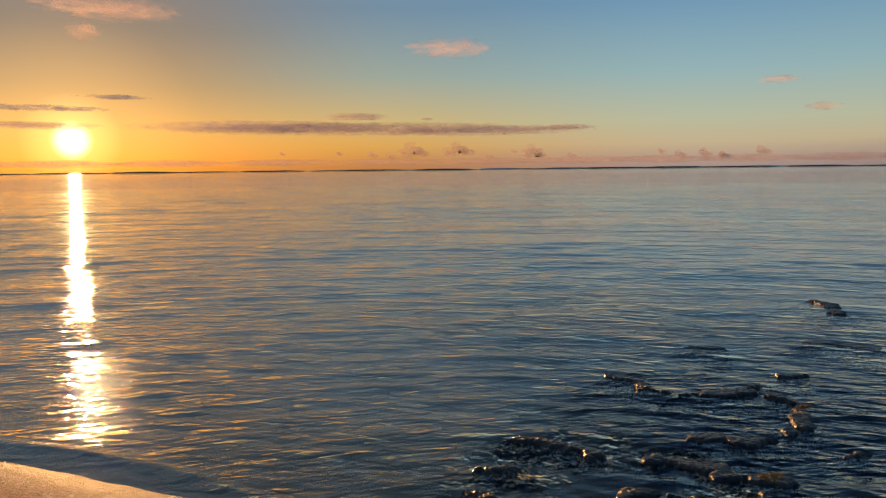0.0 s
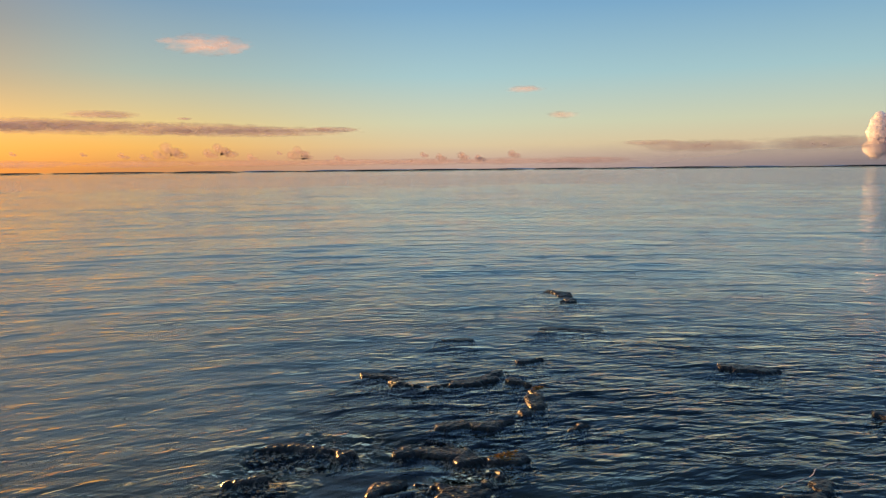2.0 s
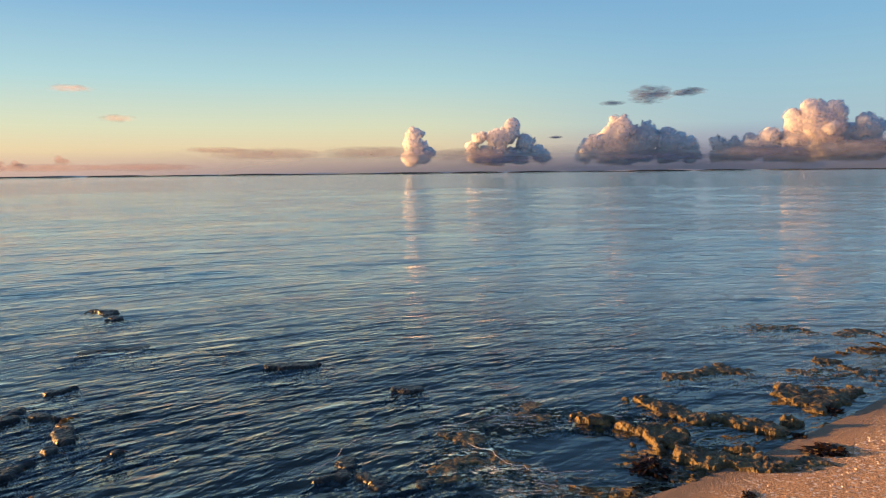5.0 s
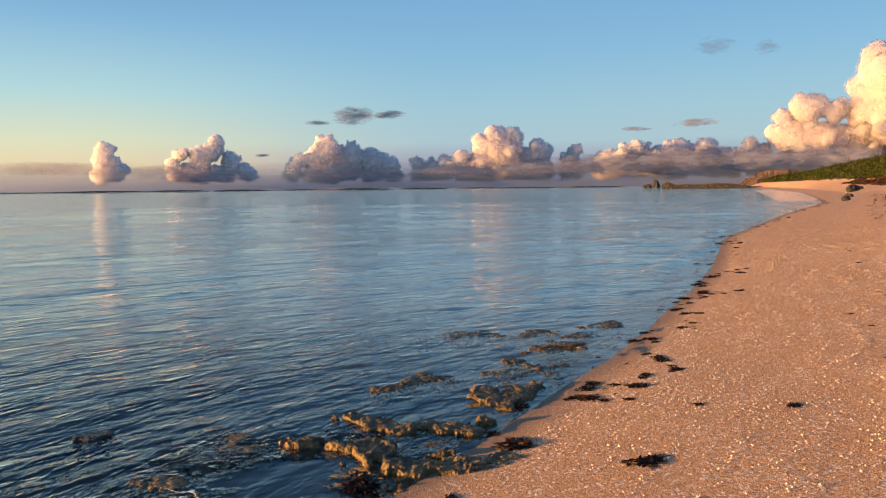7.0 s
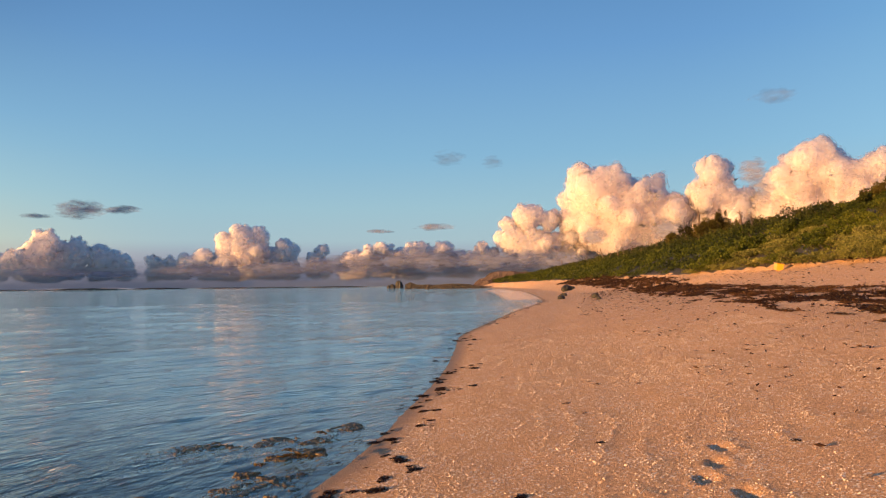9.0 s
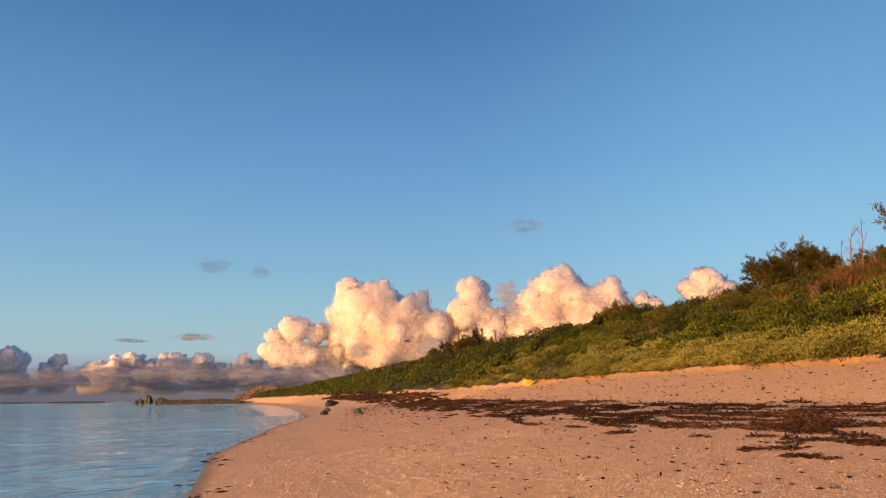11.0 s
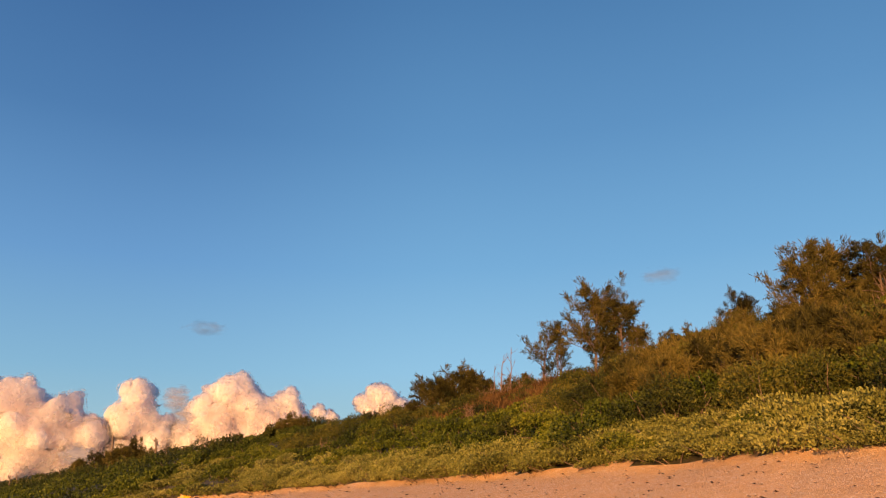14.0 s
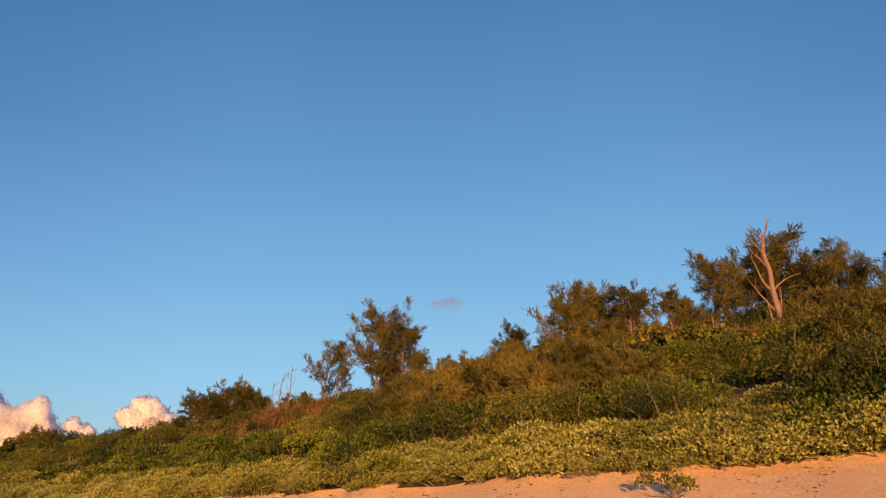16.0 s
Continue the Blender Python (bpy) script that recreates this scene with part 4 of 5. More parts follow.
for az, v, el, meshes in ((96.8, 38, 16.2, BROAD[0]), (92.6, 37.5, 13.7, OPEN[0]), (94.4, 38.5, 12.3, OPEN[1]), (98.5, 38.5, 15.2, SWEPT[1]), (100.3, 38.5, 13.5, OPEN[1]), (97.6, 39, 12.6, BROAD[2])):
    planted(az, v, el, meshes, "dark casuarina tree standing alone on the crest", 250)
for az, v, el, meshes in ((111.3, 31, 17.4, OPEN[0]), (112.4, 31.5, 16.2, BROAD[1]), (114.6, 32, 17.7, SWEPT[0]), (116.4, 32.5, 17.0, SWEPT[1]), (106.6, 38, 14.6, BROAD[1]), (120.4, 36, 16.1, BROAD[2]),
                          (122.9, 36, 18.1, BROAD[1]), (125.3, 37, 17.6, BROAD[0]), (127.1, 37, 19.2, BROAD[2]), (128.9, 38, 17.2, BROAD[1]), (130.4, 37.5, 18.4, OPEN[0]), (131.7, 38.5, 16.2, BROAD[0]), (132.9, 38, 17.6, OPEN[1]),
                          (134.6, 37.5, 17.2, OPEN[0]), (135.8, 38, 15.8, BROAD[1]), (137.4, 37, 17.0, BROAD[0]), (140.0, 37, 17.0, BROAD[1])):
    planted(az, v, el, meshes, "tall casuarina tree among thick dune scrub", 250 + vr.uniform(-40, 40))
for k, (az, v, el) in enumerate(((110.6, 27.5, 12.2), (109.0, 26, 10.6), (107.0, 27, 10.8), (104.9, 26.5, 9.6), (102.8, 26, 8.8), (112.4, 26, 11.8), (114.2, 25, 10.2), (116.4, 25, 9.8), (119.3, 24.5, 10.0), (121.5, 25, 9.4), (123.5, 25.5, 10.0),
                                 (125.3, 26, 9.6), (100.5, 26, 8.2), (114.6, 23, 8.0), (129.8, 24.5, 12.0), (131.3, 24, 13.4), (133.6, 24, 13.0), (135.6, 24.5, 13.2), (138.0, 25, 13.4), (128.9, 24, 9.6), (130.4, 23, 10.8), (132.4, 23, 11.4), (134.5, 23, 11.2), (136.8, 23.5, 11.8), (130.0, 22.3, 8.6), (133.2, 22.3, 8.8), (117.9, 23, 7.8), (105.9, 24, 7.8), (108.2, 23.5, 7.6),
                                 (84.1, 37.5, 9.9), (85.9, 37.5, 10.8), (87.2, 38, 10.2), (88.6, 38.5, 9.6), (90.4, 38.5, 9.6), (91.4, 38, 9.8), (72.3, 37, 6.3), (73.3, 37.5, 7.1), (74.3, 37.5, 6.9), (75.1, 38, 6.5), (62.4, 36, 5.3), (61.7, 36, 4.5),
                                 (60.8, 36, 4.3), (63.5, 37, 4.6), (59.4, 36, 3.8), (66.2, 37, 4.7), (68.1, 38, 5.2), (69.8, 38, 5.6), (79.6, 38.5, 7.2), (81.6, 38, 7.6), (82.8, 38, 8.0))):
    planted(az, v, el, BUSHY[k % 3], "bushy young casuarina with feathery branches", lean=(vr.uniform(-6, 6), vr.uniform(-6, 6)))
for k in range(130):
    az, v = float(vr.uniform(98, 140)), float(vr.uniform(21.5, 35))
    if 116.5 < az < 127 and v < 31:
        continue
    u, v, r = sighted(az, 30.0 if 124 < az < 130 and v < 30 else v)
    tree(BUSHY[k % 3], "low feathery casuarina bush in the dune scrub", place(u, v, float(vr.uniform(1.4, 2.4)) / BUSHY[k % 3][2], vr.uniform(0, 360), 0.05, (vr.uniform(-8, 8), vr.uniform(-8, 8))))


def snag_mesh(r, high, limbs, fork=0.5, mat=None, stout=1.0):
    trunk = bough((0, 0, -0.3), (0.05, 0.02, 1), high * 0.92, r, 0.16, 10, 0.1)
    pieces = [tube(trunk, np.linspace(0.022, 0.005, 11) * high * stout, 8)]
    for k in range(limbs):
        t = fork + (0.95 - fork) * (k + r.random() * 0.6) / limbs
        j = min(int(t * 10), 9)
        a = r.uniform(0, 6.28)
        limb = bough(trunk[j], (math.cos(a), math.sin(a), 1.3), high * r.uniform(0.14, 0.3), r, 0.4, 6, 0.5)
        pieces.append(tube(limb, np.linspace(0.009, 0.002, 7) * high * stout, 5))
        twig = bough(limb[3], (math.cos(a + 1), math.sin(a + 1), 0.8), high * r.uniform(0.08, 0.14), r, 0.5, 4, 0.3)
        pieces.append(tube(twig, np.linspace(0.004, 0.0015, 5) * high * stout, 4))
    return mesh("dead_tree", *joined(pieces), mat or DEADWOOD, True)


def broken_tree():
    """The tall dead trunk: it leans a little, forks near the top into bare prongs, and keeps a few long limbs."""
    r = np.random.default_rng(8)
    u, v, high = tall_as(127.7, 28.5, 21.0)
    right, toward = np.array([-0.61, -0.79, 0.0]), np.array([-0.79, 0.61, 0.0])
    line = [(0.0, -0.3), (0.05, 0.8), (0.0, 1.7), (-0.08, 2.6), (-0.05, 3.4), (-0.16, 4.1), (-0.1, 4.7)]
    k = high / 6.0
    trunk = np.array([right * a * k + np.array([0, 0, b * k]) + toward * 0.06 * math.sin(b * 2) for a, b in line])
    pieces = [tube(trunk, np.array([0.16, 0.135, 0.12, 0.105, 0.095, 0.08, 0.055]) * k, 9)]
    for start, a, b, length, thick in ((6, 0.25, 1.0, 1.0, 0.055), (6, -0.5, 1.0, 0.85, 0.05), (5, -0.45, 0.75, 1.0, 0.045), (5, 0.5, 1.0, 0.9, 0.04), (3, -0.75, 1.0, 1.7, 0.06), (2, -0.9, 0.9, 1.9, 0.055),
                                       (3, 0.75, 1.1, 1.3, 0.045), (1, -0.7, 1.2, 1.6, 0.045), (4, -0.6, 0.9, 1.1, 0.04), (2, 0.6, 1.3, 1.2, 0.04)):
        limb = bough(trunk[start], right * a + np.array([0, 0, b]) + toward * r.uniform(-0.3, 0.3), length * k, r, 0.3, 7, 0.3)
        pieces.append(tube(limb, np.linspace(thick, 0.008, 8) * k, 6))
        for i in (3, 5):
            twig = bough(limb[i], right * r.uniform(-1, 1) + np.array([0, 0, 0.8]) + toward * r.uniform(-0.6, 0.6), length * 0.32 * k, r, 0.5, 4, 0.3)
            pieces.append(tube(twig, np.linspace(0.016, 0.004, 5) * k, 4))
    ob = new("dead_tree", mesh("dead_tree", *joined(pieces), DEADWOOD, True))
    x, y, _ = spot(u, v)
    ob.location = (x, y, top(u, v))
    tagged(ob, "tall bleached dead tree with broken forked top", "dead tree", "dead trees")


broken_tree()
sr = np.random.default_rng(42)
SNAGS = [snag_mesh(sr, 7.0, 9, 0.5, None, 0.65), snag_mesh(sr, 7.0, 6, 0.4, None, 0.65), snag_mesh(sr, 7.0, 7, 0.3, None, 0.65)]
# far snags made stouter and darker than life, to show from the camera
FAR_SNAGS = [snag_mesh(sr, 7.0, 5, 0.35, BARK, 2.6) for _ in range(3)]
for az, v, el, kind, turn in ((61.2, 35, 5.6, 1, 0), (64.35, 37, 5.5, 2, 60), (65.0, 37, 4.9, 1, 120), (76.3, 38, 7.5, 2, 30), (80.2, 38.5, 7.8, 0, 200), (89.6, 37.5, 11.6, 2, 10), (90.3, 37.5, 12.0, 1, 80), (88.9, 37, 10.6, 2, 300), (117.5, 31, 14.6, 0, 40), (118.4, 31, 14.9, 2, 90),
                              (116.8, 30, 12.6, 1, 180), (119.4, 30, 13.8, 2, 140), (121.8, 29, 13.0, 0, 260), (120.4, 28, 11.8, 1, 20), (125.2, 29, 12.4, 2, 0), (113.9, 30, 13.0, 1, 45), (112.6, 28, 10.6, 1, 245), (54.5, 32, 2.85, 0, 45), (54.9, 32, 2.5, 2, 20), (55.5, 32, 2.75, 1, 75),
                              (56.0, 33, 2.9, 2, 140), (56.5, 33, 2.7, 1, 210), (57.1, 33, 3.0, 2, 310), (57.5, 33, 2.8, 1, 30), (58.4, 34, 3.2, 2, 90), (53.2, 31, 2.2, 1, 200), (99.2, 37.5, 12.0, 2, 20), (94.0, 37, 11.4, 1, 130)):
    u, v, height = tall_as(az, v, el)
    ob = new("dead_tree", (SNAGS if az > 70 else FAR_SNAGS)[kind])
    ob.matrix_basis = place(u, v, height / 6.6, turn)
    tagged(ob, "bare dead tree sticking out of the scrub", "dead tree", "dead trees")


def twiggy():
    """Leafless orange-brown shrubs under the trees."""
    meshes = []
    for _ in range(3):
        pieces = []
        for a in sr.uniform(0, 6.28, 16):
            stem = bough((0, 0, -0.1), (math.cos(a) * 0.5, math.sin(a) * 0.5, 1), sr.uniform(0.8, 1.5), sr, 0.5, 5, 0.2)
            pieces.append(tube(stem, np.linspace(0.016, 0.004, 6), 4))
            for i in (2, 3, 4):
                pieces.append(tube(bough(stem[i], sr.normal(0, 0.6, 3) + np.array([0, 0, 0.8]), 0.45, sr, 0.5, 3), np.linspace(0.008, 0.003, 4), 3))
        meshes.append(mesh("bare_shrub", *joined(pieces), DEADWOOD))
    for az, v, size in ((88.4, 36, 1.2), (89.4, 36.5, 1.4), (90.2, 36, 1.3), (91.2, 36.5, 1.5), (92.2, 36, 1.3), (93.4, 36.5, 1.2), (94.8, 36, 1.2), (117.0, 29, 1.6), (118.2, 29.5, 1.8), (119.5, 28.5, 1.6), (122.4, 28, 1.6), (125.6, 28, 1.5), (97.6, 26, 1.0),
                        (87.0, 30, 1.0), (82.0, 28, 0.9), (76.0, 28, 1.0), (121.0, 28.0, 1.8), (108.6, 24, 1.2), (113.0, 24.5, 1.3), (92.0, 27, 1.0), (95.3, 25.6, 1.0)):
        u, v, _ = sighted(az, v)
        ob = new("bare_shrub", meshes[sr.integers(3)])
        ob.matrix_basis = place(u, v, size, sr.uniform(0, 360))
        tagged(ob, "leafless orange-brown twiggy shrub on the dune", "shrub", "bare shrubs on the dune")


twiggy()


def dry_grass():
    """The rust-coloured patch of dry grass below the lone trees."""
    n = 9000
    u, v = 33 + sr.normal(0, 3.6, n), 34.2 + sr.normal(0, 1.6, n)
    p = np.stack([(u + v) * R2, (u - v) * R2, ground_z(u, v) + 0.3], 1)
    way = unit(sr.normal(0, 0.35, (n, 3)) + np.array([0, 0, 1.0]))
    vv, ff = leaf_quads(p, way, sr.uniform(0.3, 0.75, n), 0.09, sr)
    tagged(new("dry_grass", mesh("dry_grass", vv, ff, RUST)), "rust-brown dry grass on the upper dune slope", "grass", kind="stuff")


dry_grass()


def marker_post():
    u, v, high = tall_as(51.3, 30, 1.8)
    v0, f0 = tube([(0, 0, -0.3), (0, 0, high * 0.5), (0, 0, high)], [0.2, 0.18, 0.16], 8)
    f0.append(tuple(range(16, 24)))
    ob = new("marker_post", mesh("marker_post", v0, f0, BARK))
    x, y, _ = spot(u, v)
    ob.location = (x, y, top(u, v))
    tagged(ob, "thin upright wooden post in the far scrub", "post")


marker_post()


def beach_shrub():
    ob = new("beach_shrub")
    r = np.random.default_rng(5)
    f, s = shrub_meshes(SCRUB, r, 0.45, 0.5, 420, 0.09, 0.5, 5)
    part("foliage", f, ob)
    twigs = [tube(bough((0, 0, 0), (math.cos(a), math.sin(a), 0.5), 0.75, r, 0.6), np.linspace(0.014, 0.004, 7), 5) for a in (0.2, 0.9, 5.6, 2.5, 3.6)]
    part("woody_base", mesh("woody_base", *joined(twigs), BARK), ob, "bare grey branches")
    u, v = bearing(117.1, 14.2)
    ob.matrix_basis = place(u, v, 1.0, 0, 0.0)
    tagged(ob, "small half-bare shrub standing alone on the sand", "shrub")


beach_shrub()

# ---- rocks, far shore and things on the sand ----


def craggy(v, scale, amount, seed):
    off = Vector((seed * 2.3, seed * 1.1, seed * 0.7))
    d = np.array([noise.ridged_multi_fractal(Vector(p) * scale + off, 0.9, 2.2, 5, 1.0, 2.0) for p in v])
    return v * (1 + amount * (d - 1.2))[:, None]


CRAGS = [craggy(BALL4[0], 1.7, 0.3, s + 1) for s in range(6)]


def rock_mesh(name, shape, size, mat, ragged=0.05, seed=0):
    v = shape * np.asarray(size) * 0.5
    v = v + np.array([noise.noise_vector(Vector(p) * 9 + Vector((seed, 0, 0))) for p in v]) * ragged * min(size) * np.array([1, 1, 0.5])
    return mesh(name, v, BALL4[1], mat, True)


rk = np.random.default_rng(21)


def reef_rock(x, y, length, width, high, yaw, label="pitted brown reef rock breaking the shallow water", mat=None):
    deep = 0.22
    high = high * (0.3 if mat else 0.3 if "awash" in label else 0.45)
    length, width = (length * 1.1, width * 1.1) if mat else (length * 1.3, width * 1.3)
    ob = new("reef_rock", rock_mesh("reef_rock", CRAGS[rk.integers(6)], (length, width, (high + deep) * 1.15), mat or REEF, 0.16, rk.uniform(0, 50)))
    ob.matrix_basis = pose(x, y, (high - deep) / 2 - (0.05 if mat or "awash" in label else 0.03), rk.uniform(-5, 5), rk.uniform(-5, 5), yaw)
    return tagged(ob, label, "rock", "reef rocks at the water's edge")


def ledge(points, width, high, label, mat=None, seed=0):
    """A low ragged slab of reef along a line, its top pitted and its rim bitten by the sea."""
    pts = np.array(points, float)
    mid = pts.mean(0)
    pts = pts - mid
    worn = bool(mat) or "awash" in label
    width, high = width * (0.85 if mat else 1.12), high * 0.4 + 0.014 if mat else high * 0.6
    step = 0.011 if np.hypot(*mid) < 7 else 0.016
    lo, hi = pts.min(0) - width * 1.5 - 0.05, pts.max(0) + width * 1.5 + 0.05
    x, y = np.meshgrid(np.arange(lo[0], hi[0], step), np.arange(lo[1], hi[1], step))
    d = np.full(x.shape, 9.0)
    for p, q in zip(pts[:-1], pts[1:]):
        e = q - p
        t = np.clip(((x - p[0]) * e[0] + (y - p[1]) * e[1]) / (e @ e + 1e-9), 0, 1)
        d = np.minimum(d, np.hypot(x - p[0] - t * e[0], y - p[1] - t * e[1]))
    k = seed * 3.7
    xs, ys = x, y
    x, y = xs * 0.8 + ys * 0.6, ys * 0.8 - xs * 0.6
    x, y = x + 0.09 * fnoise(x * 9 + k, y * 9, 2, 3), y + 0.09 * fnoise(x * 9, y * 9 + k, 2, 0)
    broad = fnoise(x * 4.5 + k, y * 4.5, 4, 0)
    bite = fnoise(x * 15 + k, y * 15 + 5, 3, 1)
    pit = fnoise(x * 34 + k, y * 34 + 9, 3, 2)
    edge = (d + width * ((broad - 0.5) * 2.4 + (bite - 0.5) * (0.7 if worn else 1.0))) / width
    slab = np.clip((1.3 - edge) / 1.2 if worn else (0.95 - edge) / 0.45, 0, 1)
    if worn:
        bite, pit = 0.5 + (bite - 0.5) * 0.45, 0.5 + (pit - 0.5) * 0.3
    slab = slab * slab * (3 - 2 * slab)
    z = (-0.136 if mat else -0.142 if worn else -0.138 if label == GOLDEN else -0.152) + slab * (0.13 + high * (0.5 + 0.5 * (bite - 0.2))) + slab * ((pit - 0.5) * 0.03 * min(1, high / 0.04) - 0.02 * np.clip(0.42 - bite, 0, 1))
    x, y = xs, ys
    v = np.stack([x + (pit - 0.5) * 0.02, y + (bite - 0.5) * 0.03, z], -1).reshape(-1, 3)
    faces = grid_faces(*x.shape)
    faces = faces[(z.reshape(-1)[faces] > -0.145).any(1)]
    used, faces = np.unique(faces, return_inverse=True)
    ob = new("reef_ledge", mesh("reef_ledge", v[used], faces.reshape(-1, 4), mat or REEF, True))
    ob.location = (mid[0], mid[1], 0)
    return tagged(ob, label, "rock", "reef rocks at the water's edge")


GOLDEN = "golden sunlit ledge of pitted reef limestone"
EDGE = "pitted brown reef ledge breaking the shallow water"
AWASH = "low grey-brown reef mound awash in the shallows"
DARK = "dark weedy reef ledge just above the water"
ledge([(1.03, 5.24), (1.13, 5.17), (1.23, 5.07), (1.36, 5.06), (1.46, 4.99), (1.49, 4.75), (1.53, 4.62), (1.66, 4.63), (1.76, 4.55), (1.86, 4.51), (2.02, 4.54)], 0.17, 0.12, GOLDEN, None, 1)
ledge([(1.36, 5.72), (1.51, 5.61), (1.64, 5.43), (1.74, 5.3), (1.91, 5.3), (2.03, 5.16), (2.08, 5.11)], 0.13, 0.09, GOLDEN, None, 2)
ledge([(1.55, 5.12), (1.66, 4.99), (1.78, 4.9), (1.89, 4.82), (2.0, 4.77)], 0.34, 0.035, DARK, None, 3)
ledge([(1.94, 6.36), (2.15, 6.5), (2.35, 6.58), (2.49, 6.45), (2.51, 6.21), (2.69, 6.2), (2.95, 6.35)], 0.16, 0.06, EDGE, None, 4)
ledge([(2.63, 5.94), (2.6, 5.66), (2.66, 5.59), (2.91, 5.78), (3.09, 5.84)], 0.16, 0.09, GOLDEN, None, 5)
ledge([(1.29, 4.35), (1.39, 4.4), (1.49, 4.41)], 0.1, 0.05, EDGE, None, 6)
ledge([(3.24, 8.22), (3.45, 8.13), (3.65, 8.04)], 0.25, 0.05, EDGE, None, 7)
ledge([(3.87, 7.81), (4.04, 7.8), (4.31, 7.91)], 0.2, 0.05, DARK, None, 8)
ledge([(4.55, 7.62), (4.73, 7.67), (4.78, 7.54), (5.1, 7.9), (5.4, 8.1)], 0.2, 0.06, EDGE, None, 9)
ledge([(3.45, 6.75), (3.42, 6.42), (3.51, 6.32), (3.77, 6.48)], 0.2, 0.07, EDGE, None, 10)
ledge([(3.9, 7.13), (4.05, 7.07), (4.3, 7.2)], 0.18, 0.08, EDGE, None, 11)
ledge([(3.03, 6.41), (3.12, 6.31), (3.26, 6.34)], 0.18, 0.06, EDGE, None, 12)
ledge([(0.11, 5.07), (0.15, 4.8), (0.11, 4.63), (0.0, 4.43), (0.12, 4.46), (0.28, 4.41), (0.43, 4.35)], 0.26, 0.045, AWASH, None, 13)
ledge([(-0.45, 4.42), (-0.37, 4.36), (-0.33, 4.27), (-0.15, 4.25)], 0.2, 0.035, AWASH, WET_BACKLIT, 14)
ledge([(-0.69, 4.38), (-0.59, 4.43), (-0.56, 4.63)], 0.12, 0.025, AWASH, WET_BACKLIT, 15)
ledge([(-0.37, 6.1), (-0.26, 6.05)], 0.12, 0.04, AWASH, WET_BACKLIT, 16)
ledge([(0.59, 5.64), (0.64, 5.57), (0.74, 5.41)], 0.2, 0.045, AWASH, None, 17)
ledge([(-1.51, 6.8), (-1.29, 6.8), (-1.03, 6.91)], 0.16, 0.035, AWASH, WET_BACKLIT, 18)
ledge([(-4.4, 9.6), (-4.15, 9.3), (-3.9, 9.05)], 0.25, 0.06, AWASH, WET_BACKLIT, 19)
for k, (line, wide, high) in enumerate((([(-4.02, 5.0), (-3.78, 5.03), (-3.54, 4.94), (-3.25, 5.05), (-3.12, 5.29), (-3.12, 5.63)], 0.14, 0.05), ([(-2.91, 5.47), (-2.68, 5.43), (-2.53, 5.21), (-2.46, 4.85)], 0.13, 0.06),
                                        ([(-2.81, 4.25), (-2.69, 4.43), (-2.54, 4.5), (-2.46, 4.66)], 0.12, 0.05), ([(-2.77, 3.86), (-2.51, 3.93), (-2.45, 4.02)], 0.12, 0.05),
                                        ([(-3.57, 3.33), (-3.44, 3.5), (-3.24, 3.6), (-3.04, 3.61)], 0.11, 0.045), ([(-3.31, 2.93), (-3.25, 3.04), (-3.18, 3.14)], 0.16, 0.06),
                                        ([(-2.57, 3.21), (-2.57, 3.34), (-2.49, 3.46), (-2.34, 3.53), (-2.27, 3.49)], 0.11, 0.06), ([(-2.38, 3.91), (-2.18, 4.01), (-2.16, 4.12)], 0.12, 0.05),
                                        ([(-2.1, 3.8), (-2.13, 3.57), (-2.2, 3.4)], 0.15, 0.05), ([(-4.14, 6.37), (-3.95, 6.5)], 0.12, 0.04), ([(-3.13, 6.04), (-2.96, 6.19)], 0.12, 0.04),
                                        ([(-2.02, 4.81), (-1.88, 4.89)], 0.14, 0.04), ([(-3.46, 7.38), (-2.97, 7.53)], 0.16, 0.03), ([(-3.05, 2.7), (-2.9, 2.75)], 0.16, 0.06))):
    ledge(line, wide, high, DARK, WET_BACKLIT, 40 + k)
reef_rock(2.32, 5.18, 0.16, 0.13, 0.14, 0, "small rounded grey stone in the shallows")


def weed_mesh(r, blades, reach, mat, name="seaweed_clump"):
    """A flat ragged tuft of short overlapping fronds."""
    a, d = r.uniform(0, 6.28, blades), reach * r.random(blades) ** 0.7
    d = d * (0.65 + 0.35 * np.sin(a * 3 + r.uniform(0, 6)))
    p = np.stack([np.cos(a) * d, np.sin(a) * d, 0.32 * (reach - d) * r.random(blades) + 0.003], 1)
    way = unit(np.stack([np.cos(a), np.sin(a), np.full(blades, 0.15)], 1) + r.normal(0, 0.7, (blades, 3)) * np.array([1, 1, 0.45]))
    v, f = leaf_quads(p, way, reach * 0.34 * r.uniform(0.5, 1.4, blades), 0.45, r)
    v[:, 2] = np.maximum(v[:, 2], 0.002)
    return mesh(name, v, f, mat)


WEEDS = [weed_mesh(rk, 260, 0.13, WEED) for _ in range(5)]
GOLD = [weed_mesh(rk, 180, 0.08, KELP) for _ in range(2)]


def weed(u, v, scale, meshes, label, group):
    ob = new("seaweed_clump", meshes[rk.integers(len(meshes))])
    x, y, _ = spot(u, v)
    ob.matrix_basis = pose(x, y, max(top(u, v), 0.0) - 0.004, 0, 0, rk.uniform(0, 360)) @ Matrix.Diagonal((scale * rk.uniform(0.8, 1.6), scale, scale * 0.6, 1))
    return tagged(ob, label, "seaweed", group)


